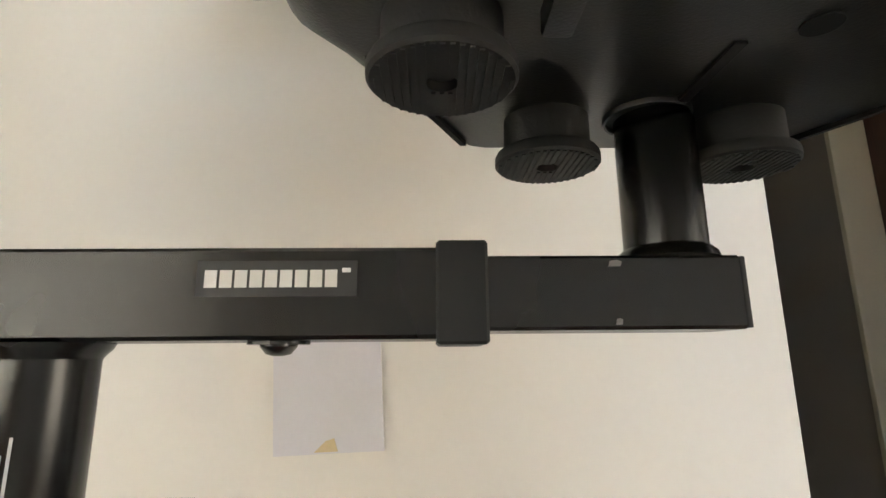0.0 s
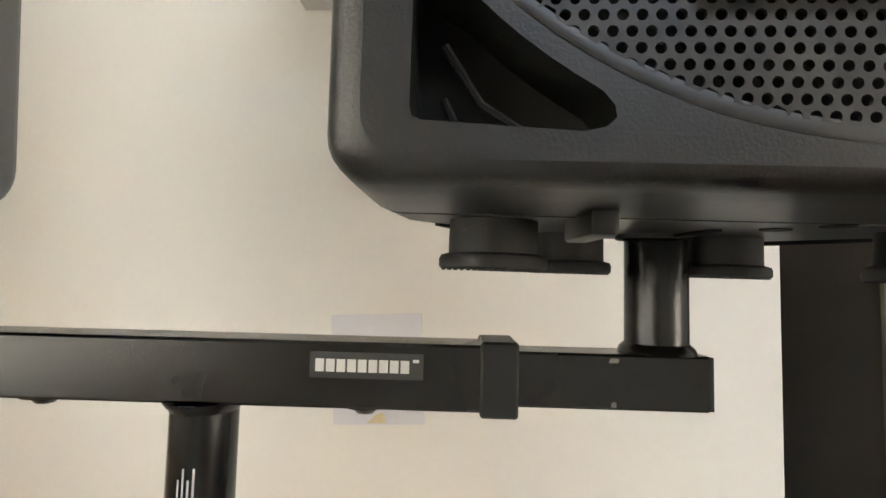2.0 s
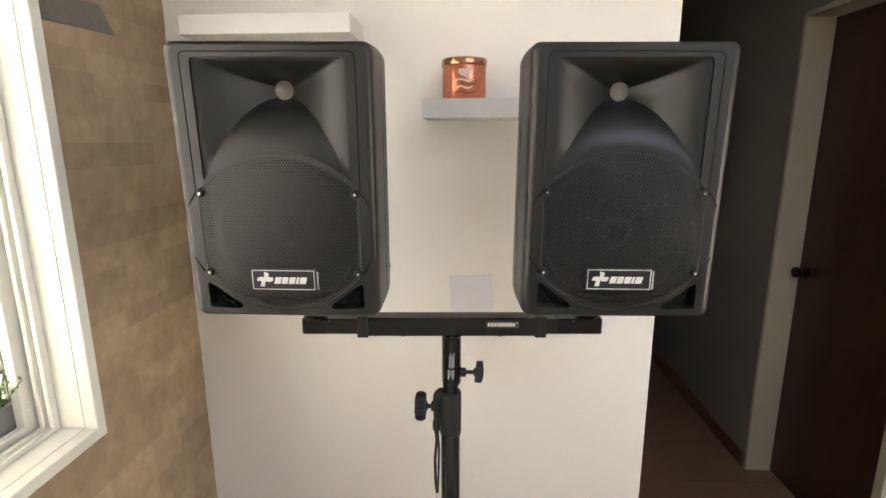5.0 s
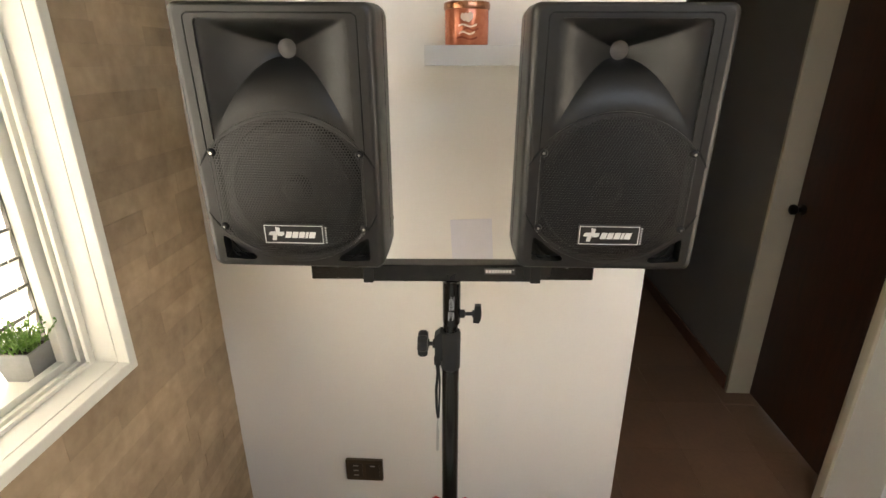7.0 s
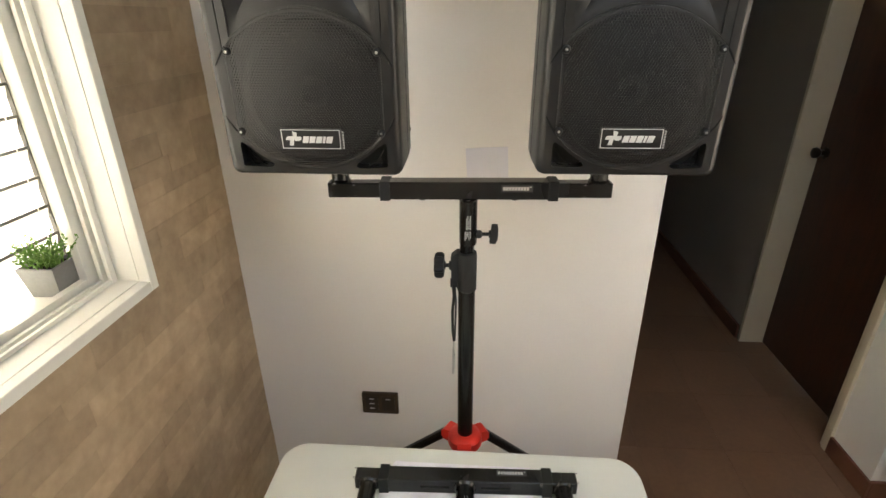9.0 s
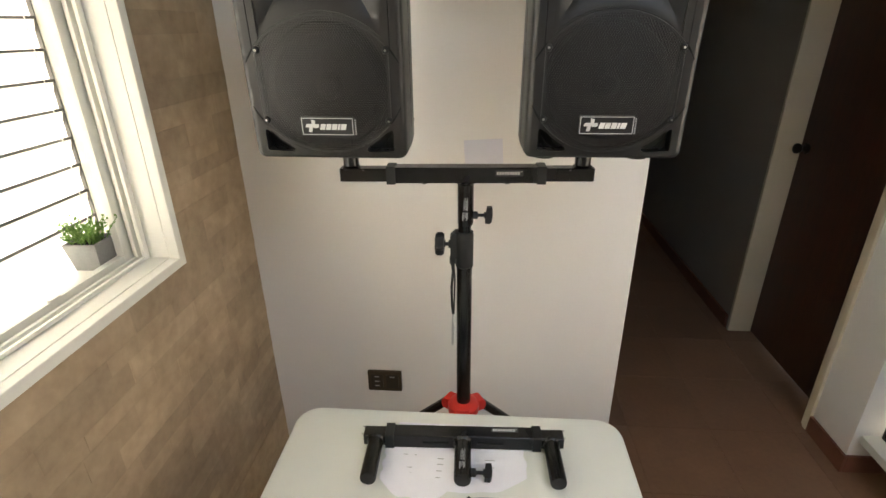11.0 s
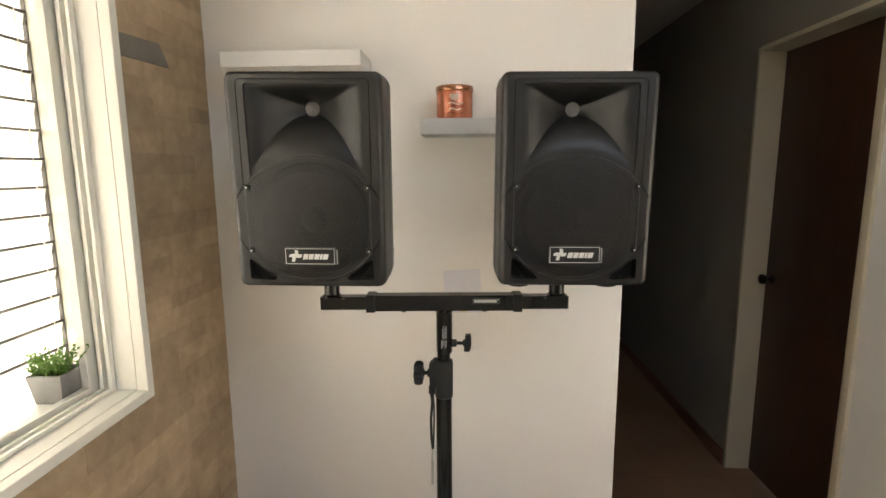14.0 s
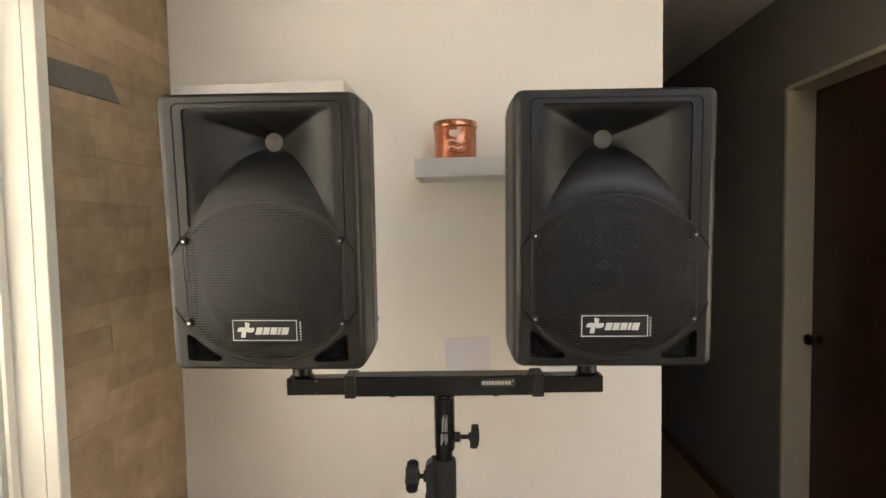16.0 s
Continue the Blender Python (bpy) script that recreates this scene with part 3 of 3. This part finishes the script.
part("cord", tube([(-0.030, -0.004, 0.996), (-0.027, -0.010, 0.975), (-0.031, -0.008, 0.93), (-0.030, -0.010, 0.88), (-0.027, -0.010, 0.855)], 0.0032, 8), SLEEVE, stand, "black safety cord", True)
part("cord", tube([(-0.026, -0.004, 0.996), (-0.023, -0.008, 0.96), (-0.024, -0.009, 0.90), (-0.026, -0.010, 0.855)], 0.0022, 8), SLEEVE, stand, "", True)
part("pin", tube([(-0.027, -0.010, 0.857), (-0.029, -0.010, 0.835), (-0.028, -0.010, 0.815), (-0.029, -0.010, 0.762)], [0.0016, 0.0016, 0.0034, 0.0030], 10), STEEL, stand, "steel locking pin", True)
hub = lathe([(0.0192, 0.532), (0.040, 0.534), (0.043, 0.541), (0.043, 0.562), (0.036, 0.569), (0.024, 0.573), (0.0192, 0.573)], 40)
for k in range(3):
    a = radians(30 + 120 * k)
    d, s = Vector((math.cos(a), math.sin(a), 0)), Vector((-math.sin(a), math.cos(a), 0))
    loop = []
    for w in (-0.017, 0.017):
        loop.append([Vector((0, 0, z)) + d * r + s * w for r, z in ((0.030, 0.532), (0.056, 0.532), (0.062, 0.540), (0.062, 0.556), (0.054, 0.566), (0.030, 0.567))])
    loft(loop, hub, True, True)
part("hub", hub, RED, stand, "red plastic leg hub", True)
part("sliding_hub", lathe([(0.0192, 0.20), (0.036, 0.20), (0.038, 0.206), (0.038, 0.236), (0.034, 0.242), (0.0192, 0.242)], 32), RED, stand, "red plastic lower hub", True)
for k in range(3):
    a = radians(30 + 120 * k)
    d = Vector((math.cos(a), math.sin(a), 0))
    foot = d * 0.545 + Vector((0, 0, 0.014))
    top = d * 0.050 + Vector((0, 0, 0.550))
    leg = part("leg", tube([top, top.lerp(foot, 0.5), foot], 0.0125, 14), POWDER, stand, smooth=True)
    part("rubber_foot", tube([foot - (foot - top).normalized() * 0.03, foot + (foot - top).normalized() * 0.006], 0.0155, 14), RUBBER, leg)
    part("brace", tube([d * 0.030 + Vector((0, 0, 0.222)), top.lerp(foot, 0.56)], 0.008, 10), POWDER, stand, smooth=True)

# ---- loudspeakers ----
SPK_H, GR_TOP, GR_BOT = 0.402, 0.2525, 0.0115
ARC_T, ARC_B, GRW = 0.155, 0.150, 0.1185


def arc_top(u):
    return GR_TOP - ARC_T + math.sqrt(ARC_T ** 2 - u * u)


def arc_bot(u):
    return GR_BOT + ARC_B - math.sqrt(ARC_B ** 2 - u * u)


def grille_outline(inset=0.0, n=28):
    w = GRW - inset
    us = [-w + 2 * w * i / n for i in range(n + 1)]
    return [(u, arc_bot(u) + inset) for u in us] + [(u, arc_top(u) - inset) for u in reversed(us)]


MOUTH_W, MOUTH_T, RIM = 0.107, 0.381, 0.0035


def mouth_outline():
    """The horn's mouth: a flat top and sides, and a bottom that follows the grille's arc."""
    w, n = MOUTH_W, 24
    pts = [(-w + 2 * w * i / n, arc_top(-w + 2 * w * i / n) + RIM) for i in range(n + 1)]
    zb = pts[-1][1]
    pts += [(w, zb + (MOUTH_T - 0.006 - zb) * i / 10) for i in range(1, 11)]
    pts += [(w - 0.002, MOUTH_T - 0.002), (w - 0.006, MOUTH_T)]
    pts += [(w - 0.006 - (2 * w - 0.012) * i / 18, MOUTH_T) for i in range(1, 19)]
    pts += [(-w + 0.002, MOUTH_T - 0.002)]
    pts += [(-w, zb + (MOUTH_T - 0.006 - zb) * (10 - i) / 10) for i in range(0, 10)]
    return pts


def port_outline(s):
    pts = [(-0.1205, 0.017), (-0.1200, 0.0145), (-0.1175, 0.0135), (-0.0770, 0.0113), (-0.0715, 0.0125), (-0.0690, 0.0150), (-0.0695, 0.0180), (-0.0725, 0.0215)]
    pts += [(u, arc_bot(u) - 0.0085) for u in (-0.080, -0.086, -0.092, -0.098, -0.105)]
    pts += [(-0.112, 0.0500), (-0.1165, 0.0530), (-0.1195, 0.0520), (-0.1205, 0.047)]
    return [(u, z + 0.002) for u, z in pts] if s < 0 else [(-u, z + 0.002) for u, z in reversed(pts)]


FACE_HW, FACE_IN = 0.1330, 0.0058


def loudspeaker(m, label):
    spk = empty("loudspeaker", m, label=label, category="loudspeaker", group="loudspeakers on the bar")
    # shell: rounded front rim, a seam, then sides that taper to the back
    loops = []
    for hw, inset, r, d in ((FACE_HW, FACE_IN, 0.012, 0.0), (0.1375, 0.0034, 0.0125, 0.0010), (0.1415, 0.0012, 0.013, 0.0040), (0.1438, 0.0003, 0.0135, 0.010), (0.1445, 0.0, 0.014, 0.024),
                            (0.1460, 0.0, 0.015, 0.069), (0.1444, 0.0017, 0.015, 0.0695), (0.1444, 0.0017, 0.015, 0.0728), (0.1462, 0.0, 0.016, 0.0733), (0.1462, 0.0005, 0.020, 0.108),
                            (0.1395, 0.001, 0.028, 0.126), (0.0975, 0.002, 0.028, 0.206), (0.0935, 0.005, 0.026, 0.213), (0.0850, 0.013, 0.022, 0.217)):
        loops.append([(u, d, z) for u, z in round_rect(hw, inset, SPK_H - inset, r)])
    part("cabinet", loft(loops, None, False, True), SPEAKER, spk, "textured black plastic shell", True)
    # front panel with its openings
    bm = bmesh.new()
    edges = []
    holes = [mouth_outline(), grille_outline(), port_outline(-1), port_outline(1)]
    walls = []
    for k, loop in enumerate([round_rect(FACE_HW, FACE_IN, SPK_H - FACE_IN, 0.012)] + holes):
        vs = [bm.verts.new((u, 0, z)) for u, z in loop]
        es = [bm.edges.new((vs[i], vs[(i + 1) % len(vs)])) for i in range(len(vs))]
        edges += es
        if k:
            walls.append((vs, 0.004 if k == 1 else 0.012 if k == 2 else 0.024))
    bmesh.ops.triangle_fill(bm, use_beauty=True, use_dissolve=False, edges=edges)
    for vs, d in walls:
        back = [bm.verts.new(v.co + Vector((0, d, 0))) for v in vs]
        for i in range(len(vs)):
            j = (i + 1) % len(vs)
            bm.faces.new((vs[i], vs[j], back[j], back[i]))
    part("front_panel", bm, SPEAKER, spk, "", True)
    for s in (-1, 1):
        pt = part("port", plate(port_outline(s), 0.0238, 0.026), SHADE_BLACK, spk, "dark corner port with fins")
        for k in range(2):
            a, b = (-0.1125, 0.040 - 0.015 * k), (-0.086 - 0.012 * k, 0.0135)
            part("fin", tube([(-s * a[0] * 1.0, 0.013, a[1]), (-s * (a[0] + b[0]) / 2 + s * 0.003, 0.013, (a[1] + b[1]) / 2 - 0.003), (-s * b[0], 0.013, b[1])], 0.0012, 6), SHADE_BLACK, pt)
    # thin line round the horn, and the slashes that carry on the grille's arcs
    groove_shade = [(-0.1205, 0.193), (-0.1205, 0.379), (-0.1195, 0.384), (-0.1140, 0.388), (0.1140, 0.388), (0.1195, 0.384), (0.1205, 0.379), (0.1205, 0.193)]
    part("groove_shade", tube([(u, 0.0002, z) for u, z in groove_shade], 0.0011, 6), SHADE_BLACK, spk)
    for s in (-1, 1):
        for f in (arc_top, arc_bot):
            pts = [(s * u, -0.0001, f(u)) for u in (0.116, 0.120, 0.125, 0.130, 0.1355)]
            part("slash", tube(pts, [0.0012, 0.0018, 0.0018, 0.0016, 0.0008], 6), SHADE_BLACK, spk)
    # horn
    tz, tr, depth = 0.339, 0.0140, 0.066
    outline = mouth_outline()
    loops = []
    N = 18
    for k in range(N + 1):
        s = k / N
        loop = []
        for u, z in outline:
            a = math.atan2(z - tz, u)
            x0, z0 = tr * math.cos(a), tz + tr * math.sin(a)
            below = z < tz
            x = x0 + (u - x0) * s ** 0.82
            zz = z0 + (z - z0) * s ** (1.45 if below else 0.9)
            loop.append((x, 0.004 + (depth - 0.004) * (1 - s) ** 1.75, zz))
        loops.append(loop)
    part("horn", loft(loops), HORN, spk, "smooth matt black horn flare", True)
    part("diaphragm", lathe([(0.002, depth - 0.004), (0.008, depth - 0.002), (0.0145, depth + 0.001), (0.0148, depth + 0.004)], 28, "y", (0, 0, tz)), DIAPHRAGM, spk, "grey horn throat screen", True)
    # woofer behind the grille
    cz = 0.128
    part("cone", lathe([(0.002, 0.020), (0.014, 0.021), (0.020, 0.028), (0.026, 0.034), (0.085, 0.016), (0.094, 0.012), (0.102, 0.016), (0.108, 0.020), (0.112, 0.034)], 40, "y", (0, 0, cz)), CONE, spk, "dark woofer cone", True)
    part("recess", plate(grille_outline(-0.0005), 0.036, 0.040), SHADE_BLACK, spk)
    # perforated steel grille
    p, hole = 0.0047, 0.00150
    verts, faces = [], []

    def dome(u, z):
        return 0.0022 - 0.0065 * max(0.0, 1 - (u / 0.130) ** 2) * max(0.0, 1 - ((z - cz) / 0.130) ** 2)

    rowh = p * math.sqrt(3) / 2
    for j in range(-30, 31):
        z0 = cz + j * rowh
        for i in range(-26, 27):
            u0 = (i + 0.5 * (j % 2)) * p
            if abs(u0) > GRW - 0.0035 or not arc_bot(u0) + 0.0035 < z0 < arc_top(u0) - 0.0035:
                continue
            base = len(verts)
            for q in range(12):
                a = radians(30 * q + 30)
                rad = p / math.sqrt(3) if q % 2 == 0 else p / 2
                verts.append((u0 + rad * math.cos(a), z0 + rad * math.sin(a), 0.0))
            for q in range(12):
                a = radians(30 * q + 30)
                verts.append((u0 + hole * math.cos(a), z0 + hole * math.sin(a), 0.0))
            for q in range(12):
                a = radians(30 * q + 30)
                verts.append((u0 + hole * math.cos(a), z0 + hole * math.sin(a), 0.0013))
            for q in range(12):
                r = (q + 1) % 12
                faces.append((base + q, base + r, base + 12 + r, base + 12 + q))
                faces.append((base + 12 + q, base + 12 + r, base + 24 + r, base + 24 + q))
    me = bpy.data.meshes.new("grille")
    me.from_pydata([(u, dome(u, z) + d, z) for u, z, d in verts], [], faces)
    gr = mesh_part("grille", me, GRILLE, spk, "black perforated steel grille")
    a, b = grille_outline(0.0003), grille_outline(0.0052)
    bm = loft([[(u, dome(u, z) + 0.004, z) for u, z in a], [(u, dome(u, z) - 0.0002, z) for u, z in a], [(u, dome(u, z) - 0.0006, z) for u, z in grille_outline(0.0016)], [(u, dome(u, z) + 0.0003, z) for u, z in b]])
    part("grille_edge", bm, GRILLE, gr, "", True)
    # turned-in lip of the grille, with half holes along its straight sides
    for side in (-1, 1):
        bm = bmesh.new()
        for k in range(28):
            z0 = 0.078 + k * 0.00407
            if z0 < arc_top(0.1185) - 0.006:
                box(side * 0.1178 - 0.0008, side * 0.1178 + 0.0008, -0.0012, 0.003, z0, z0 + 0.0022, bm=bm)
        part("lip", bm, LIP_GLINT, gr, "row of half holes coloured lighter for the window's glint")
    for u in (-0.1135, 0.1135):
        for z in (0.1935, 0.0727):
            sc = part("screw", lathe([(0.002, 0.002), (0.0062, 0.002), (0.0064, -0.001), (0.0050, -0.0042), (0.0028, -0.0052), (0.0024, -0.0036), (0.0008, -0.0036)], 20, "y", (u, 0, z)), SLEEVE, spk, "black button-head screw", True)
            part("socket", lathe([(0.0006, -0.0046), (0.0022, -0.0050), (0.0022, -0.0054), (0.0006, -0.0054)], 6, "y", (u, 0, z)), STEEL, sc)
    # badge: white frame, four-lobed mark and a row of plain slanted blocks
    by = dome(0, 0.063) - 0.0012
    bd = part("badge", plate(round_rect(0.0490, 0.0460, 0.0800, 0.0006, 3), by - 0.0022, by + 0.004), BADGE, spk, "black rectangular badge with a white border")
    bw = 0.0012
    for x0, x1, z0, z1 in ((-0.0476, 0.0476, 0.0475, 0.0475 + bw), (-0.0476, 0.0476, 0.0785 - bw, 0.0785), (-0.0476, -0.0476 + bw, 0.0475 + bw, 0.0785 - bw), (0.0476 - bw, 0.0476, 0.0475 + bw, 0.0785 - bw)):
        part("border", plate([(x0, z0), (x1, z0), (x1, z1), (x0, z1)], by - 0.0027, by - 0.0022), WHITE_INK, bd)

    def mark(pts):
        part("mark", plate([(x - 0.0005, 0.063 + z) for x, z in pts], by - 0.0028, by - 0.0022), WHITE_INK, bd)

    mark([(-0.0405, -0.0015), (-0.0385, 0.0035), (-0.0350, 0.0045), (-0.0290, 0.0045), (-0.0265, 0.0010), (-0.0290, -0.0105), (-0.0355, -0.0105), (-0.0335, -0.0020)])
    mark([(-0.0285, 0.0125), (-0.0215, 0.0105), (-0.0225, 0.0040), (-0.0150, 0.0040), (-0.0155, -0.0010), (-0.0190, -0.0030), (-0.0255, -0.0028), (-0.0282, 0.0020)])
    for k in range(5):
        x = -0.0140 + k * 0.0108
        w = (0.0092, 0.0090, 0.0092, 0.0040, 0.0098)[k]
        x -= 0.0052 if k == 4 else 0
        mark([(x, -0.0060), (x + w, -0.0060), (x + w + 0.0030, 0.0045), (x + 0.0030, 0.0045)])
    # upright small print beside the badge
    for k in range(7):
        z0 = 0.0475 + 0.0042 * k
        part("mark", plate([(0.0505, z0), (0.0530, z0), (0.0530, z0 + 0.0028), (0.0505, z0 + 0.0028)], by - 0.0006, by + 0.0002), GREY_INK, bd)
    # underside
    for u, d, h in ((-0.0930, 0.098, 0), (0.0930, 0.098, 0), (-0.0445, 0.173, 0), (0.0445, 0.173, 0)):
        ft = part("foot", lathe([(0.004, 0.004), (0.0192, 0.004), (0.0195, -0.014), (0.0228, -0.0150), (0.0236, -0.0165), (0.0236, -0.0200), (0.0225, -0.0210), (0.0050, -0.0210), (0.0045, -0.0180), (0.0010, -0.0180)], 36, "z", (u, d, 0)), RUBBER, spk, "round ribbed rubber foot", True)
        bm = bmesh.new()
        for i in range(-8, 9):
            y = i * 0.0027
            w = math.sqrt(max(0, 0.0218 ** 2 - y * y))
            for x0, x1 in (((-w, -0.0055), (0.0055, w)) if abs(y) < 0.005 else ((-w, w),)):
                box(u + y - 0.0007, u + y + 0.0007, d + x0, d + x1, -0.0216, -0.0209, bm=bm)
        part("tread", bm, RUBBER, ft)
    part("socket_ring", lathe([(0.0180, 0.004), (0.0180, -0.0008), (0.0188, -0.0010), (0.0192, 0.0), (0.0192, 0.004)], 36, "z", (0, 0.167, 0)), SPEAKER, spk, "moulded pole socket ring", True)
    part("latch", box(-0.063, -0.053, 0.048, 0.094, -0.0085, 0.004, 0.0015), SPEAKER, spk, "", True)
    part("clip", tube([(-0.030, 0.196, 0.002), (-0.030, 0.199, -0.010), (-0.024, 0.201, -0.012), (-0.022, 0.200, 0.002)], 0.0016, 8), STEEL, spk, "bent steel clip")
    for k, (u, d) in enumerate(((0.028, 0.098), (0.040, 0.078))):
        part("slot", lathe([(0.0005, 0.001), (0.0062, 0.001), (0.0062, -0.0004), (0.0005, -0.0004)], 20, "z", (u, d, 0.0)), SHADE_BLACK, spk)
    part("slot", box(0.006, 0.0105, 0.108, 0.150, -0.0004, 0.002), SHADE_BLACK, spk)
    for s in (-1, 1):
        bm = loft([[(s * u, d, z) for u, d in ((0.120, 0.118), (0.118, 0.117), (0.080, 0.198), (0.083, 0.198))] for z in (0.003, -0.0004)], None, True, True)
        part("groove_shade", bm, SHADE_BLACK, spk)
    # small vent screw on the side near the bottom back corner
    part("side_screw", lathe([(0.0005, 0.0), (0.004, 0.0), (0.0035, 0.0015), (0.0005, 0.002)], 14, "x", (0.1448, 0.112, 0.050)), SHADE_BLACK, spk)
    return spk


left_speaker = loudspeaker(pose(-0.187, 0.0242, 1.2935, 3.9, 0.6, 1.1), "black plastic two-way loudspeaker leaning slightly forward on a post")
right_speaker = copy_thing(left_speaker, pose(0.3198, 0.0433, 1.2925, 1.4, 0.4, 1.5))
tagged(right_speaker, label="black plastic two-way loudspeaker standing in shade on a post")

# ---- papers and wire on the table ----


def crumpled_sheet(x0, x1, y0, y1, z, seed, label):
    r = random.Random(seed)
    bm = bmesh.new()
    nx, ny = 30, 14
    g = []
    for i in range(nx):
        row = []
        for j in range(ny):
            u, v = i / (nx - 1), j / (ny - 1)
            x, y = x0 + (x1 - x0) * u, y0 + (y1 - y0) * v
            if j == 0:
                y += 0.010 * noise.noise(Vector((u * 5, seed, 0)))
            if i in (0, nx - 1):
                x += 0.010 * noise.noise(Vector((seed, v * 6, 1)))
            y += 0.045 * (1 - v) * abs(2 * u - 1) ** 4
            edge = max(0.0, 1 - min(u, 1 - u, v * 0.6) * 5)
            lift = 0.0006 + 0.006 * edge * max(0, noise.noise(Vector((u * 4, v * 3, seed))) + 0.25)
            row.append(bm.verts.new((x, y, z + lift)))
        g.append(row)
    for i in range(nx - 1):
        for j in range(ny - 1):
            bm.faces.new((g[i][j], g[i + 1][j], g[i + 1][j + 1], g[i][j + 1]))
    return tagged(part("paper_sheet", bm, PRINTED, None, smooth=True), label, "paper", "papers on the table")


crumpled_sheet(-0.108, 0.060, -0.170, -0.025, TZ + 0.0002, 5, "white paper sheet lying under another printed sheet")
sh = crumpled_sheet(-0.088, 0.208, -0.152, 0.043, TZ + 0.0014, 3, "crumpled white printed sheet under the lying bar")
for x, y, w in ((-0.072, -0.058, 0.016), (-0.040, -0.058, 0.004), (-0.072, -0.094, 0.030), (0.012, -0.066, 0.014), (0.012, -0.082, 0.014), (0.012, -0.100, 0.012), (0.012, -0.118, 0.010), (0.118, -0.064, 0.022), (-0.060, -0.108, 0.018), (0.122, -0.084, 0.016), (-0.070, 0.026, 0.036), (0.020, 0.029, 0.024)):
    part("print", box(x, x + w, y, y + 0.0016, TZ + 0.0024, TZ + 0.0032), GREY_INK, sh)

wire = empty("wire_hook", pose(0, 0, 0), label="bent steel wire hook with a black plastic end on the table", category="hook")
part("wire", tube([(0.086, -0.167, TZ + 0.004), (0.110, -0.163, TZ + 0.004), (0.145, -0.163, TZ + 0.004), (0.156, -0.169, TZ + 0.004), (0.158, -0.186, TZ + 0.004), (0.150, -0.197, TZ + 0.004)], 0.0018, 8), STEEL, wire, smooth=True)
part("end", tube([(0.078, -0.186, TZ + 0.006), (0.086, -0.166, TZ + 0.006)], [0.006, 0.004], 12), SLEEVE, wire, "", True)

# ---- low bench and screen ----
bench = empty("tv_bench", label="low white media bench along the wall", category="bench")
part("top", box(1.455, 1.86, -0.95, 0.566, 0.150, 0.182, 0.003), TRIM, bench)
for y in (-0.90, 0.30):
    part("support", box(1.52, 1.80, y, y + 0.03, 0.0, 0.150, 0.002), TRIM, bench)
tv = empty("television", label="black flat television standing on the white bench", category="television")
part("housing", box(1.492, 1.535, -0.52, 0.536, 0.200, 0.800, 0.006), SLEEVE, tv)
part("screen", box(1.4895, 1.4925, -0.505, 0.521, 0.218, 0.786), SCREEN, tv)
for y in (-0.32, 0.30):
    part("foot", box(1.47, 1.58, y, y + 0.03, 0.1825, 0.204, 0.002), SLEEVE, tv)

# ---- floor tiles ----
T = 0.33
tile = None
for i in range(0, 10):
    for j in range(0, 25):
        x, y = -0.60 + T * i, -3.2 + T * j
        if x > 2.4 or y > 4.5 or (y > 0.5 and (x < 0.40 or x > 1.5)) or (y < -1.6):
            continue
        if tile is None:
            tile = part("tile", box(0.0011, T - 0.0011, 0.0011, T - 0.0011, -0.008, 0.0, 0.0006, 1), FLOOR_TILE, floor)
            tile.location = (x, y, 0)
        else:
            mesh_part("tile", tile.data, FLOOR_TILE, floor).location = (x, y, 0)

# ---- stone veneer on the window wall ----
rng = random.Random(21)
shapes = {}


def stone_piece(length, height, kind):
    """A thin stone slip with slightly uneven edges, origin at its lower near corner."""
    key = (round(length, 3), round(height, 3), kind)
    if key not in shapes:
        bm = box(0, 0.012 + 0.0004 * (kind % 3), 0.0, key[0], 0.0, key[1], 0.0006, 1)
        r = random.Random(kind * 7 + int(length * 1000))
        for v in bm.verts:
            v.co.x += r.uniform(-0.0006, 0.0006) if v.co.x > 0.006 else 0
        me = bpy.data.meshes.new("stone")
        bmesh.ops.recalc_face_normals(bm, faces=bm.faces[:])
        bm.to_mesh(me)
        bm.free()
        me.materials.append(STONE)
        shapes[key] = me
    return shapes[key]


z = 0.0
near = 0
rest = bmesh.new()
while z < TOP - 0.02:
    h = rng.choice((0.040, 0.048, 0.055))
    for stop in (WIN_Z0 - CW + 0.006, WIN_Z1 + CW - 0.006):
        if z < stop - 0.001 and z + h > stop - 0.03:
            h = stop - z
    beside = z + h > WIN_Z0 - CW + 0.012 and z < WIN_Z1 + CW - 0.012
    y = WALL_Y
    while y > -3.2:
        ln = round(rng.uniform(0.09, 0.27), 2)
        y0 = y - ln
        if beside and y > WIN_Y1 + CW and y0 < WIN_Y1 + CW + 0.04:
            y0 = WIN_Y1 + CW - 0.006
        elif beside and y <= WIN_Y1 + CW and y > WIN_Y0 - CW:
            y = WIN_Y0 - CW - 0.001
            continue
        y, ya = y0, y
        ln = ya - y0
        if y0 < -3.19:
            continue
        if y0 > -0.62 and z > 0.22 and near < 300:
            ob = mesh_part("stone", stone_piece(ln, h, rng.randrange(6)), STONE, west)
            ob.location = (WX, y0, z)
            near += 1
        else:
            box(WX, WX + 0.014, y0 + 0.0006, ya - 0.0006, z + 0.0006, z + h - 0.0006, bm=rest)
    z += h
tagged(part("stones", rest, STONE, west), kind="stuff")
bm = loft([[(x, y, zz) for y, zz in ((0.132, 1.808), (0.297, 1.818), (0.332, 1.769), (0.132, 1.761))] for x in (WX, WEST_X + 0.0035)], None, True, True)
part("stone", bm, STONE_GREY, west, "grey slate slip with a slanted end")
